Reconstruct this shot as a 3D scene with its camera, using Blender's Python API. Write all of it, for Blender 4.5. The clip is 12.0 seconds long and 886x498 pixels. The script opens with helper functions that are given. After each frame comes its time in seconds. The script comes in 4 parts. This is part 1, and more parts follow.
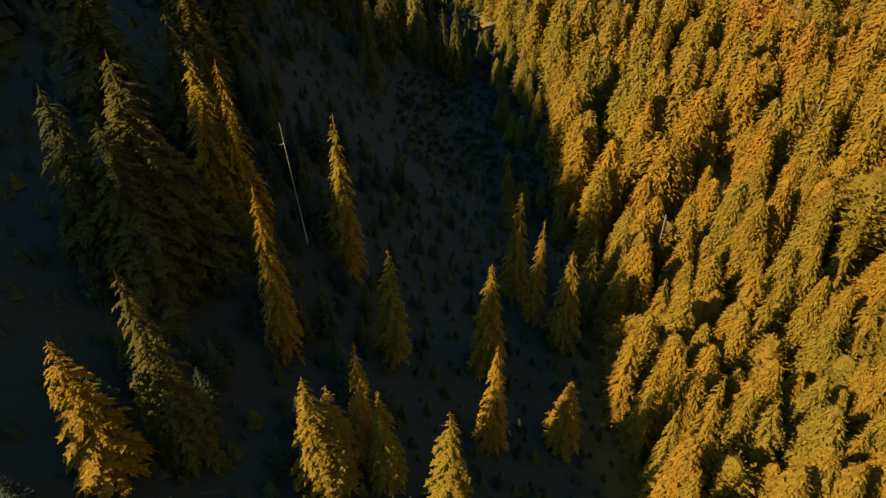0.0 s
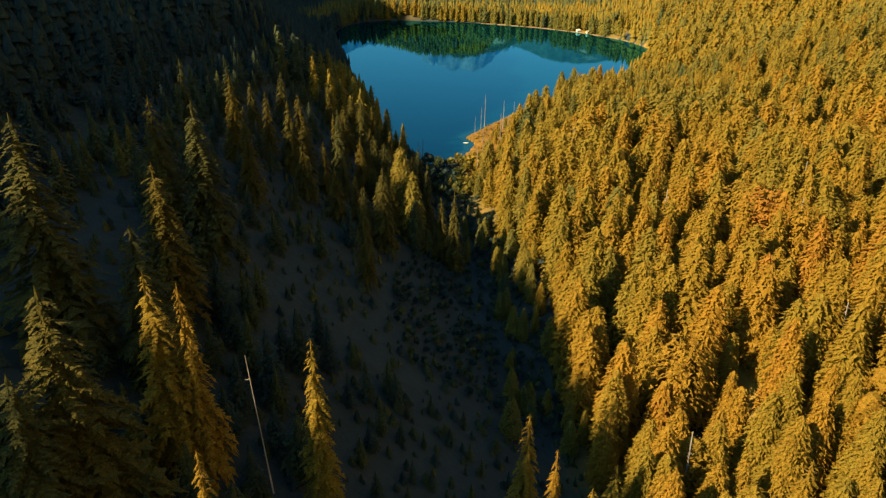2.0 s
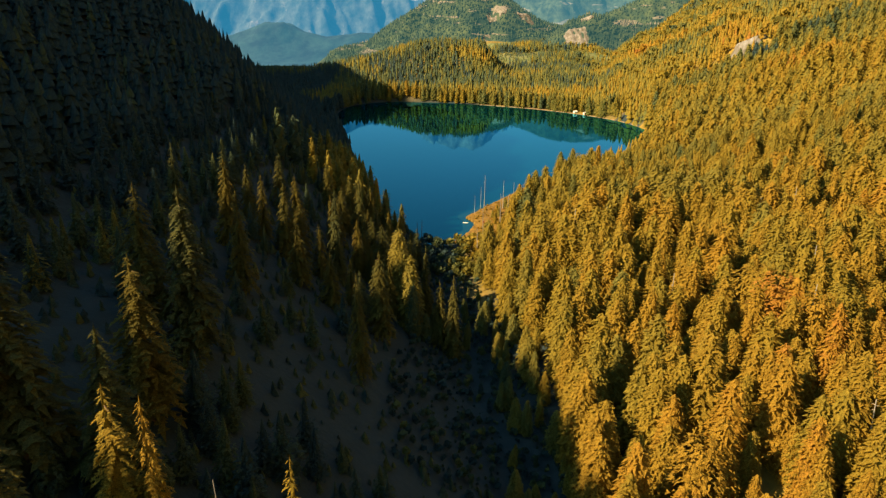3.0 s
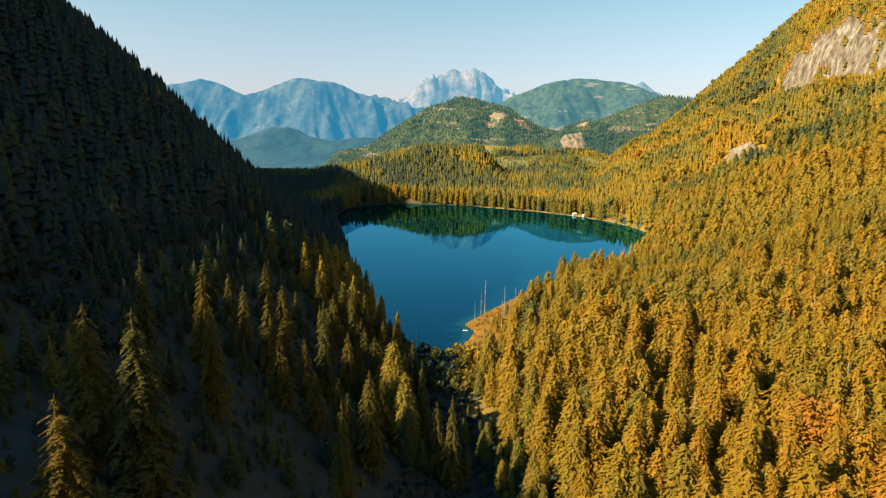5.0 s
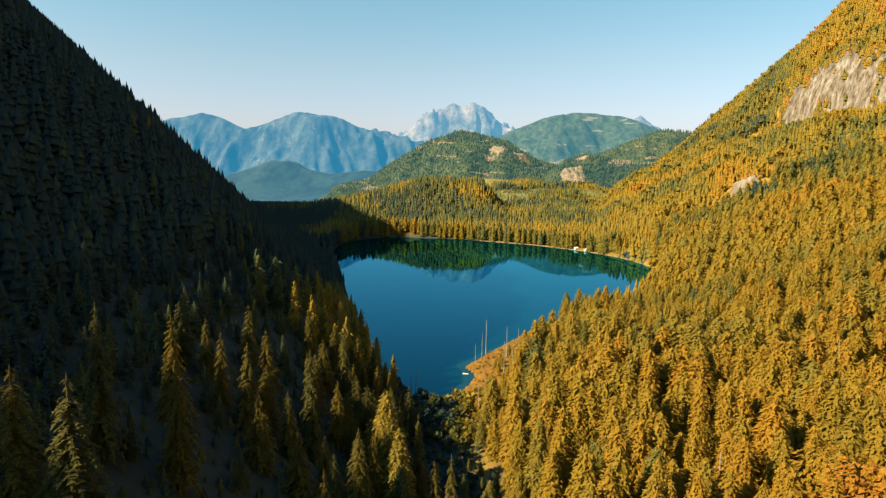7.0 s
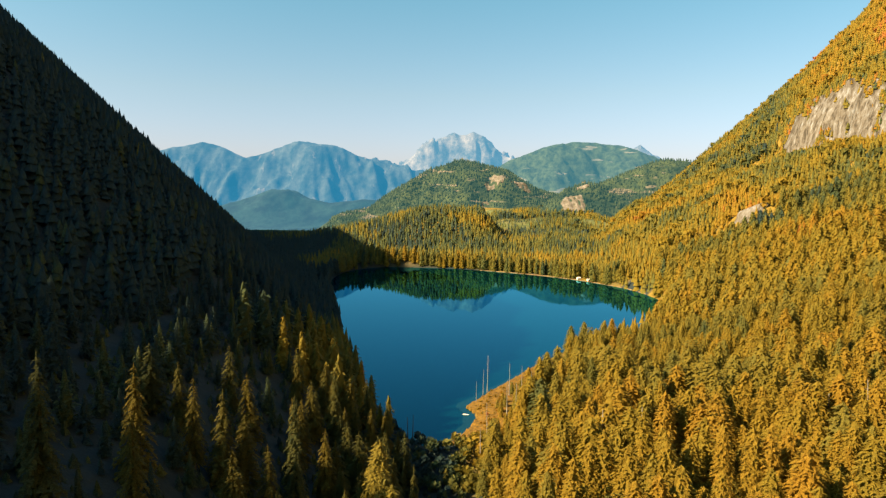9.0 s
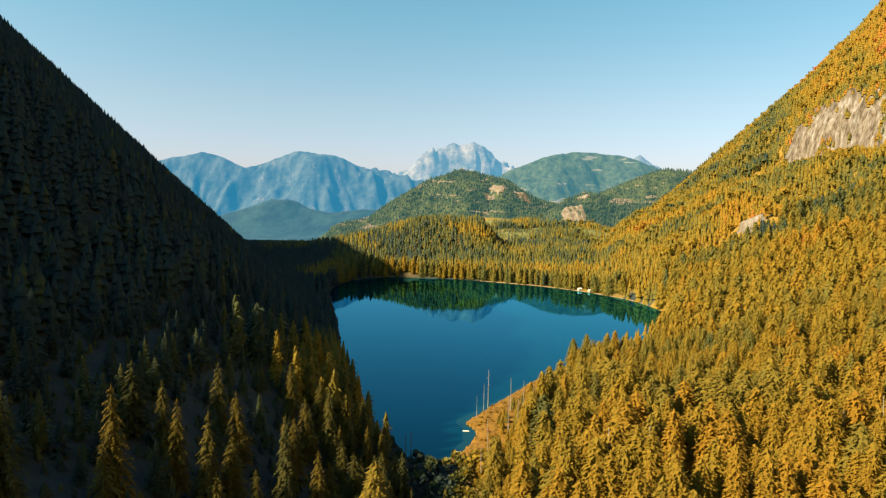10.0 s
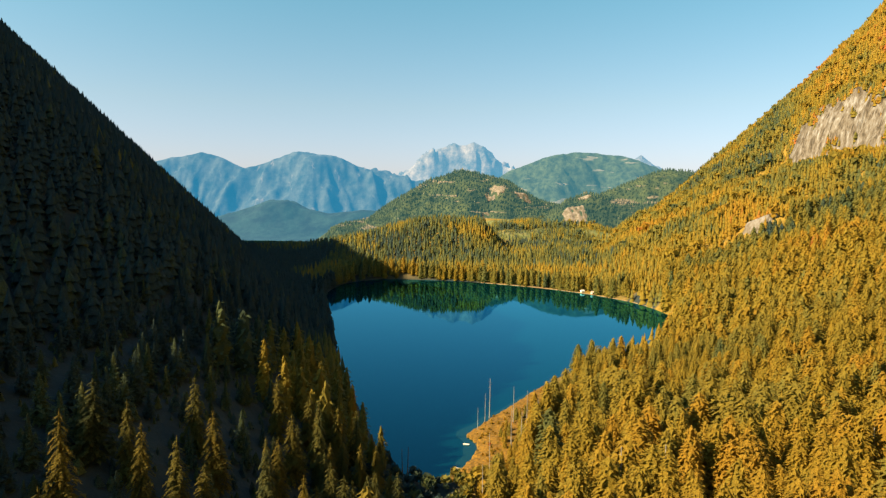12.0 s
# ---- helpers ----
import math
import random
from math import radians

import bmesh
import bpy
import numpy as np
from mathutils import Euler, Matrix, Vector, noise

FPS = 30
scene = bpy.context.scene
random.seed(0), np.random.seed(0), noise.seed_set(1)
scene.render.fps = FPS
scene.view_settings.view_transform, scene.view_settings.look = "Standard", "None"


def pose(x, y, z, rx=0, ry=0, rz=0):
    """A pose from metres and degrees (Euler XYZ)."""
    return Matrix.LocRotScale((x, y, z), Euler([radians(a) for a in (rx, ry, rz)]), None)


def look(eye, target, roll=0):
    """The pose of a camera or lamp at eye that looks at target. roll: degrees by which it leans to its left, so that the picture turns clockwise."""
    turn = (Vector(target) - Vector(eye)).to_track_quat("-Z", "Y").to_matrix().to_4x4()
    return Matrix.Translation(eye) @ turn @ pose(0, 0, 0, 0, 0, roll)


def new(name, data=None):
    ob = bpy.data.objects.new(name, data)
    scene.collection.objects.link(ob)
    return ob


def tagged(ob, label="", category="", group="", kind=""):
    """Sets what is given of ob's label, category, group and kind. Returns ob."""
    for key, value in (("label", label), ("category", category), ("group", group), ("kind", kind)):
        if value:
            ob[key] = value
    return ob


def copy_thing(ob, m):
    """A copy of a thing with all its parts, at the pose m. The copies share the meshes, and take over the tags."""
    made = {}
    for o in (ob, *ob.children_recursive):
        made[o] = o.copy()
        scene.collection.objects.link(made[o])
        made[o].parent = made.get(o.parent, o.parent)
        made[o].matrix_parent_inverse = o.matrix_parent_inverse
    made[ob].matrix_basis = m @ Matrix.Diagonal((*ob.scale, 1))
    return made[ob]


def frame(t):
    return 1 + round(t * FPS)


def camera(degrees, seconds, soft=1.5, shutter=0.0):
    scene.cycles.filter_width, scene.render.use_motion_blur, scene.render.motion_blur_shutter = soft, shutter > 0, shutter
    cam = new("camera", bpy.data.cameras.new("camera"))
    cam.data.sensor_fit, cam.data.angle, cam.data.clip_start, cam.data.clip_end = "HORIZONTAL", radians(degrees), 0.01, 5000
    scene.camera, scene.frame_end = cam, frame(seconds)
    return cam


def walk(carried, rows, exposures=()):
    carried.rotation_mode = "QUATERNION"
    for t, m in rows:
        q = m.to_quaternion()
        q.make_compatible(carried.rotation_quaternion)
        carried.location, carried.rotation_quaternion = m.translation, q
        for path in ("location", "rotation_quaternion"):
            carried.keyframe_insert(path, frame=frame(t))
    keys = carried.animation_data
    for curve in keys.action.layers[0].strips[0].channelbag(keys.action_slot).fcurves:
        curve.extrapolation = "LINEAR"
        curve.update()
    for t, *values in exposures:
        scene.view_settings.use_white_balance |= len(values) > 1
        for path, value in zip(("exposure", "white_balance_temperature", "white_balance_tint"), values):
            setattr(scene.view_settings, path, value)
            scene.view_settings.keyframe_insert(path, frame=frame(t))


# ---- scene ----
cam = camera(68.6, 12.0, soft=1.3)
METRES, EYE, TILT, LEAN, TURN = 150.0, 145.3, -39.0, 0.3, 0.0
ROWS = [
    (0.0, 0.0, 0.0, 0.0, 0.0, 0.0, -0.0),
    (0.5, 0.0008, 0.0355, 0.0305, -0.03, 3.56, -0.11),
    (1.0, 0.0027, 0.07, 0.0601, -0.02, 7.16, -0.17),
    (1.5, 0.0038, 0.1047, 0.0895, -0.05, 10.73, -0.24),
    (2.0, 0.0058, 0.1384, 0.1177, -0.06, 14.3, -0.31),
    (2.5, 0.0072, 0.172, 0.1462, -0.1, 17.67, -0.38),
    (3.0, 0.0092, 0.2054, 0.1736, -0.11, 20.87, -0.43),
    (5.0, 0.0137, 0.3336, 0.2785, -0.22, 29.56, -0.57),
    (5.5, 0.0147, 0.3654, 0.3044, -0.23, 30.54, -0.57),
    (6.0, 0.0157, 0.3975, 0.3307, -0.23, 31.19, -0.58),
    (6.5, 0.0167, 0.4292, 0.3569, -0.24, 31.81, -0.58),
    (7.0, 0.0177, 0.461, 0.383, -0.25, 32.44, -0.58),
    (9.0, 0.0225, 0.5849, 0.4841, -0.25, 34.96, -0.6),
    (9.5, 0.023, 0.6166, 0.5094, -0.27, 35.58, -0.61),
    (10.0, 0.0243, 0.6482, 0.5348, -0.27, 35.84, -0.61),
    (10.5, 0.0254, 0.6795, 0.5603, -0.27, 35.86, -0.61),
    (11.0, 0.0265, 0.7088, 0.5843, -0.27, 35.87, -0.61),
    (11.5, 0.028, 0.7402, 0.6097, -0.25, 35.88, -0.61),
    (12.0, 0.0289, 0.7716, 0.6354, -0.25, 35.89, -0.62),
]
walk(cam, [(t, pose(0, 0, EYE, TILT, LEAN, TURN) @ pose(METRES * x, METRES * y, METRES * z, 90 + pitch, roll, yaw)) for t, x, y, z, yaw, pitch, roll in ROWS],
     exposures=[(0.0, 1.66), (1.0, 1.94), (2.5, 1.97), (5.0, 2.05), (12.0, 2.05)])

# ---- world and sun ----
SUN_EL, SUN_AZ = 36.0, (-0.92, -0.39)          # height, and the plan direction towards the sun
world = bpy.data.worlds.new("sky")
scene.world = world
world.use_nodes = True
wn = world.node_tree
sky = wn.nodes.new("ShaderNodeTexSky")
sky.sky_type = "NISHITA"
sky.sun_disc = False
sky.sun_elevation = radians(SUN_EL)
sky.sun_rotation = math.atan2(SUN_AZ[0], SUN_AZ[1])
sky.air_density, sky.dust_density, sky.ozone_density = 1.0, 1.4, 3.5
# the air is milky towards the horizon and teal higher up
height = wn.nodes.new("ShaderNodeSeparateXYZ")
wn.links.new(wn.nodes.new("ShaderNodeTexCoord").outputs["Generated"], height.inputs[0])
air = wn.nodes.new("ShaderNodeValToRGB")
while len(air.color_ramp.elements) < 4:
    air.color_ramp.elements.new(0.5)
for stop, (place, tint) in zip(air.color_ramp.elements, ((0.04, (1.22, 0.97, 1.00)), (0.16, (1.13, 1.06, 0.88)), (0.31, (0.83, 1.17, 0.93)), (0.6, (0.78, 1.17, 0.98)))):
    stop.position, stop.color = place, (*tint, 1)
wn.links.new(height.outputs[2], air.inputs[0])
grade = wn.nodes.new("ShaderNodeMix")
grade.data_type, grade.blend_type = "RGBA", "MULTIPLY"
grade.inputs[0].default_value = 1.0
wn.links.new(air.outputs[0], grade.inputs[7])
wn.links.new(sky.outputs[0], grade.inputs[6])
wn.links.new(grade.outputs[2], wn.nodes["Background"].inputs[0])
wn.nodes["Background"].inputs[1].default_value = 0.0445

sun = new("sun", bpy.data.lights.new("sun", "SUN"))
sun.data.energy, sun.data.angle, sun.data.color = 5.0, radians(0.5), (1.0, 0.67, 0.33)
sun.matrix_world = look((SUN_AZ[0] * 1000, SUN_AZ[1] * 1000, math.tan(radians(SUN_EL)) * 1000), (0, 0, 0))


# ---- materials ----
def material(name, rough=0.8):
    m = bpy.data.materials.new(name)
    m.use_nodes = True
    b = m.node_tree.nodes["Principled BSDF"]
    b.inputs["Roughness"].default_value = rough
    b.inputs["Specular IOR Level"].default_value = 0.25
    return m, m.node_tree, b


def node(tree, kind, **values):
    n = tree.nodes.new(kind)
    for key, value in values.items():
        n.inputs[key.replace("_", " ")].default_value = value
    return n


def ramp(tree, source, stops):
    n = tree.nodes.new("ShaderNodeValToRGB")
    e = n.color_ramp.elements
    while len(e) < len(stops):
        e.new(0.5)
    for el, (p, c) in zip(e, stops):
        el.position, el.color = p, (*c, 1)
    tree.links.new(source, n.inputs[0])
    return n.outputs[0]


def mix(tree, fac, a, b, blend="MIX"):
    n = tree.nodes.new("ShaderNodeMix")
    n.data_type, n.blend_type = "RGBA", blend
    for socket, value in ((n.inputs[0], fac), (n.inputs[6], a), (n.inputs[7], b)):
        if isinstance(value, bpy.types.NodeSocket):
            tree.links.new(value, socket)
        else:
            socket.default_value = value if isinstance(value, float) else (*value, 1)
    return n.outputs[2]


def coords(tree):
    n = tree.nodes.new("ShaderNodeNewGeometry")
    return n.outputs["Position"]


def noise_tex(tree, scale, detail=4.0, vector=None, rough=0.6):
    n = node(tree, "ShaderNodeTexNoise", Scale=scale, Detail=detail, Roughness=rough)
    if vector:
        tree.links.new(vector, n.inputs["Vector"])
    return n.outputs["Fac"]


# the navy at nought is the tone of foliage lying in shade
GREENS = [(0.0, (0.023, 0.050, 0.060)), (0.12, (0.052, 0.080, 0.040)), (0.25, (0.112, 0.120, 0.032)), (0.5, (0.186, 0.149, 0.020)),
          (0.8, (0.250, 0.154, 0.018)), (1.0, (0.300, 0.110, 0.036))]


def foliage(name, single, least=0.3, most=0.78, shade_factor=1.0):
    """Needles and leaves; the tint comes from the tree itself, single or one of many."""
    m, t, b = material(name, 0.75)
    b.inputs["Specular IOR Level"].default_value = 0.16
    if single:
        span = t.nodes.new("ShaderNodeMapRange")
        span.inputs["To Min"].default_value, span.inputs["To Max"].default_value = least, most
        t.links.new(t.nodes.new("ShaderNodeObjectInfo").outputs["Random"], span.inputs[0])
        src = span.outputs[0]
    else:
        a = t.nodes.new("ShaderNodeAttribute")
        a.attribute_name = "tint"
        src = a.outputs["Fac"]
    pos = coords(t)
    n1 = noise_tex(t, 0.35, 3, pos)
    add = t.nodes.new("ShaderNodeMath")
    add.operation = "MULTIPLY_ADD"
    t.links.new(n1, add.inputs[0])
    add.inputs[1].default_value = 0.3
    t.links.new(src, add.inputs[2])
    sub = t.nodes.new("ShaderNodeMath")
    sub.operation = "SUBTRACT"
    t.links.new(add.outputs[0], sub.inputs[0])
    sub.inputs[1].default_value = 0.15
    col = ramp(t, sub.outputs[0], GREENS)
    layers = t.nodes.new("ShaderNodeMapping")
    layers.inputs["Scale"].default_value = (1, 1, 1.9)
    t.links.new(pos, layers.inputs[0])
    # below one, the factor puts the valley's shade into the crown's colour
    low, top = 0.42 * shade_factor, 1.64 * shade_factor
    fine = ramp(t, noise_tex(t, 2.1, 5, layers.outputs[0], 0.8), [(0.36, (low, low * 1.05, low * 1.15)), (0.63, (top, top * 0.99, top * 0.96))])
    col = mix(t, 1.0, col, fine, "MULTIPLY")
    t.links.new(col, b.inputs["Base Color"])
    bp = node(t, "ShaderNodeBump", Strength=0.8, Distance=0.8)
    t.links.new(noise_tex(t, 1.3, 4, layers.outputs[0], 0.75), bp.inputs["Height"])
    t.links.new(bp.outputs[0], b.inputs["Normal"])
    tr = t.nodes.new("ShaderNodeBsdfTranslucent")
    t.links.new(col, tr.inputs[0])
    ms = t.nodes.new("ShaderNodeMixShader")
    ms.inputs[0].default_value = 0.42
    t.links.new(b.outputs[0], ms.inputs[1])
    t.links.new(tr.outputs[0], ms.inputs[2])
    t.links.new(ms.outputs[0], t.nodes["Material Output"].inputs[0])
    return m


M_SINGLE = foliage("needles_single", True, 0.46, 0.74)
# darker copy of the needles: valley shade put into young crowns' colour
M_YOUNG_SHADED = foliage("young_needles_shaded", True, 0.0, 0.16)
# olive crowns, darkened in colour for trees half in shade
M_OLIVE_DIM = foliage("olive_needles_dimmed", True, 0.18, 0.42, 0.6)
M_MANY = foliage("needles_forest", False)


def plain(name, stops, scale, rough=0.85, bump=0.3, stretch=None):
    m, t, b = material(name, rough)
    pos = coords(t)
    if stretch:
        mp = t.nodes.new("ShaderNodeMapping")
        mp.inputs["Scale"].default_value = stretch
        t.links.new(pos, mp.inputs[0])
        pos = mp.outputs[0]
    n = noise_tex(t, scale, 8, pos, 0.65)
    big = noise_tex(t, scale * 0.13, 3, pos)
    col = mix(t, 0.5, ramp(t, n, stops), ramp(t, big, [(0.3, (0.6, 0.6, 0.6)), (0.7, (1.3, 1.3, 1.3))]), "MULTIPLY")
    t.links.new(col, b.inputs["Base Color"])
    bp = node(t, "ShaderNodeBump", Strength=bump, Distance=0.5 / scale)
    t.links.new(n, bp.inputs["Height"])
    t.links.new(bp.outputs[0], b.inputs["Normal"])
    return m


M_BARK = plain("bark", [(0.3, (0.05, 0.036, 0.024)), (0.7, (0.16, 0.115, 0.075))], 1.5, stretch=(1, 1, 0.15))
M_DEAD = plain("dead_wood", [(0.3, (0.11, 0.11, 0.105)), (0.7, (0.25, 0.255, 0.255))], 1.5, stretch=(1, 1, 0.15))
def floor_cover(name):
    """Needle litter in a dark navy that holds the shade's tone; it gives way to golden brush and, on the valley floor,
    to pale grass.
    """
    m, t, b = material(name, 0.9)
    pos = coords(t)
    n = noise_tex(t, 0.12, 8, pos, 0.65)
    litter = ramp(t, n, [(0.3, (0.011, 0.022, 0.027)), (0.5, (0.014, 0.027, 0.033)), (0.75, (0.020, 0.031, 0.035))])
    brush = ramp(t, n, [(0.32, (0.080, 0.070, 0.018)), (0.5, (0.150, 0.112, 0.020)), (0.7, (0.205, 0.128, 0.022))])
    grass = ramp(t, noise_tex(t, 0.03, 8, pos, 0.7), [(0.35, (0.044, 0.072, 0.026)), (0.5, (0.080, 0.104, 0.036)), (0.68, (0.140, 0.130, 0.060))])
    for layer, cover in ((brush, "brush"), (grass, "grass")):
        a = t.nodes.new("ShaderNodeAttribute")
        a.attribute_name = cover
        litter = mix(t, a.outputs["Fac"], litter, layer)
    t.links.new(litter, b.inputs["Base Color"])
    bp = node(t, "ShaderNodeBump", Strength=0.4, Distance=4.0)
    t.links.new(n, bp.inputs["Height"])
    t.links.new(bp.outputs[0], b.inputs["Normal"])
    return m


M_GROUND = floor_cover("forest_floor")
M_ROCK = plain("cliff_rock", [(0.38, (0.034, 0.033, 0.029)), (0.47, (0.088, 0.085, 0.076)), (0.56, (0.120, 0.124, 0.124)), (0.65, (0.18, 0.20, 0.225))], 0.10, bump=0.9, stretch=(1, 1, 0.2))

def water(name, deep):
    """Still water: a dark blue body under a cool mirror that grows towards grazing sight."""
    m, t, b = material(name, 0.6)
    b.inputs["Base Color"].default_value = (*deep, 1)
    b.inputs["Specular IOR Level"].default_value = 0.0
    bp = node(t, "ShaderNodeBump", Strength=0.012, Distance=0.2)
    t.links.new(noise_tex(t, 0.5, 3, coords(t)), bp.inputs["Height"])
    gl = node(t, "ShaderNodeBsdfAnisotropic", Roughness=0.012)
    gl.inputs["Color"].default_value = (0.15, 0.70, 1.0, 1)
    t.links.new(bp.outputs[0], gl.inputs["Normal"])
    fr = node(t, "ShaderNodeFresnel", IOR=1.4)
    ms = t.nodes.new("ShaderNodeMixShader")
    t.links.new(fr.outputs[0], ms.inputs[0])
    t.links.new(b.outputs[0], ms.inputs[1])
    t.links.new(gl.outputs[0], ms.inputs[2])
    t.links.new(ms.outputs[0], t.nodes["Material Output"].inputs[0])
    return m


M_WATER = water("lake_water", (0.0003, 0.011, 0.018))


# ---- landform ----
def smooth(a, b, v):
    k = np.clip((v - a) / (b - a), 0, 1)
    return k * k * (3 - 2 * k)


def smin(a, b, r):
    h = np.clip(0.5 + 0.5 * (b - a) / r, 0, 1)
    return b * (1 - h) + a * h - r * h * (1 - h)


def smax(a, b, r):
    return -smin(-a, -b, r)


def lattice(ix, iy, seed):
    v = np.sin(ix * 127.1 + iy * 311.7 + seed * 74.7) * 43758.5453
    return v - np.floor(v)


def value_noise(x, y, seed):
    ix, iy = np.floor(x), np.floor(y)
    fx, fy = x - ix, y - iy
    fx, fy = fx * fx * (3 - 2 * fx), fy * fy * (3 - 2 * fy)
    a, b = lattice(ix, iy, seed), lattice(ix + 1, iy, seed)
    c, d = lattice(ix, iy + 1, seed), lattice(ix + 1, iy + 1, seed)
    return (a + (b - a) * fx) * (1 - fy) + (c + (d - c) * fx) * fy - 0.5


def fbm(x, y, size, octaves=4, seed=0, ridged=False):
    total, amp, f = np.zeros_like(x, dtype=float), 1.0, 1.0 / size
    for o in range(octaves):
        n = value_noise(x * f + 17.3 * o, y * f - 9.1 * o, seed + o)
        total += amp * ((0.5 - 2 * np.abs(n)) if ridged else 2 * n)
        amp, f = amp * 0.5, f * 2.03
    return total


SHORE = [(-8, 496), (-34, 540), (-62, 640), (-85, 720), (-120, 880), (-178, 1150), (-210, 1320), (-205, 1480), (-160, 1570), (-105, 1592),
         (20, 1562), (96, 1516), (187, 1441), (258, 1357), (294, 1291), (322, 1218), (335, 1097), (309, 987), (260, 904), (190, 820),
         (124, 750), (90, 700), (56, 640), (38, 609), (26, 586), (19, 572), (23, 560), (24, 546), (20, 530), (14, 516), (4, 500)]


def closed_curve(points, steps):
    """A smooth closed outline through the points."""
    p, out = np.array(points, float), []
    for i in range(len(p)):
        a, b, c, d = p[i - 1], p[i], p[(i + 1) % len(p)], p[(i + 2) % len(p)]
        for k in range(steps):
            t = k / steps
            out.append(0.5 * (2 * b + (c - a) * t + (2 * a - 5 * b + 4 * c - d) * t * t + (3 * b - a - 3 * c + d) * t ** 3))
    return np.array(out)


OUTLINE = closed_curve(SHORE, 5)


def from_shore(x, y):
    """Distance to the lake's edge: above nought on land, below it in the water."""
    x, y = np.asarray(x, float), np.asarray(y, float)
    best, inside = np.full(x.shape, 1e18), np.zeros(x.shape, bool)
    n = len(OUTLINE)
    for i in range(n):
        (ax, ay), (bx, by) = OUTLINE[i], OUTLINE[(i + 1) % n]
        ex, ey = bx - ax, by - ay
        k = np.clip(((x - ax) * ex + (y - ay) * ey) / (ex * ex + ey * ey), 0, 1)
        best = np.minimum(best, (x - ax - k * ex) ** 2 + (y - ay - k * ey) ** 2)
        if ay != by:
            inside ^= ((ay > y) != (by > y)) & (x < (bx - ax) * (y - ay) / (by - ay) + ax)
    d = np.sqrt(best)
    return np.where(inside, -d, d)


def bump(x, y, cx, cy, rx, ry, h, turn=0.0):
    c, s = math.cos(radians(turn)), math.sin(radians(turn))
    u, v = ((x - cx) * c + (y - cy) * s) / rx, (-(x - cx) * s + (y - cy) * c) / ry
    return h * np.exp(-(u * u + v * v))


def left_mountain(x, y):
    foot = np.interp(y, [0, 150, 340, 480, 560, 706, 900, 1100, 1400, 2600], [5, 0, 18, 30, 48, 88, 150, 230, 330, 740])
    w = -x - foot
    rough = fbm(x, y, 130, 3, 3) * 7 * smooth(0, 150, w)
    hollow = np.interp(w, [-600, 0, 85, 150, 300, 400, 460, 540, 900], [-480, 0, 68, 100, 208, 294, 337, 345, 328]) + rough * 0.5
    # the unseen crest is trimmed along its length to shape the valley's shadow
    shadow_trim = np.interp(y, [-140, -105, -78, -54, -20, 44, 80, 105, 130, 165, 310, 345], [-10, -34, -34, 24, 18, 19, 19, 17, 8, -11, -14, 0])
    hollow = hollow + shadow_trim * smooth(300, 400, w)
    # out of view this crest is set high to throw the far shadow
    crest = 950 - 1080 * smooth(1700, 2500, y)
    kc, ks = smooth(345, 540, y), smooth(430, 640, y)
    high = smin(0.92 * w + rough, crest + rough, 70)
    k = kc * smooth(250, 450, w) + ks * (1 - smooth(250, 450, w))
    return np.where(ks >= 1, high, hollow * (1 - k) + high * k)


def scarp(x, y):
    """Places along and across the line of the great cliff."""
    return (x - 985) * 0.2 - (y - 2010) * 0.98, (x - 985) * 0.98 + (y - 2010) * 0.2


def bare(x, y):
    """Where rock shows and nothing grows: the cliff and the slabs below it."""
    s, n = scarp(x, y)
    edge = fbm(x, y, 40, 3, 61) * 22
    wall = (s > -12) & (s < 560) & (n + edge > -2 - 44 * smooth(-30, 90, s)) & (n + edge < 5 + 19 * smooth(-30, 90, s))
    u, v = x - 565 + 0.5 * (y - 1345), y - 1345
    slab = ((u + edge * 0.4) > -46) & ((u + edge * 0.4) < 24) & (np.abs(v + edge * 0.5) < 27)
    return wall | slab


def right_mountain(x, y):
    w = np.maximum(x - 270, 0)
    z = 0.2 * w + 0.00035 * w * w
    z = z + fbm(x, y, 260, 4, 5) * np.minimum(w * 0.05, 26)
    s, n = scarp(x, y)
    z = z + 62 * np.tanh(n / 16) * np.exp(-(n / np.where(n > 0, 105, 170)) ** 2) * smooth(-50, 30, s) * smooth(620, 480, s)
    u = x - 565 + 0.5 * (y - 1345)
    z = z + 26 * np.tanh(u / 15) * np.exp(-(u / 90) ** 2) * smooth(80, 40, np.abs(y - 1345))
    lid = 84 + 0.83 * x + 0.18 * np.maximum(x - 0.55 * (y - 150), 0) + 0.06 * np.maximum(x - 1100, 0) - 0.253 * (y - 150) - 0.3 * np.maximum(y - 2750, 0) + fbm(x, y, 150, 3, 8) * 10
    return smin(z, lid, 60)


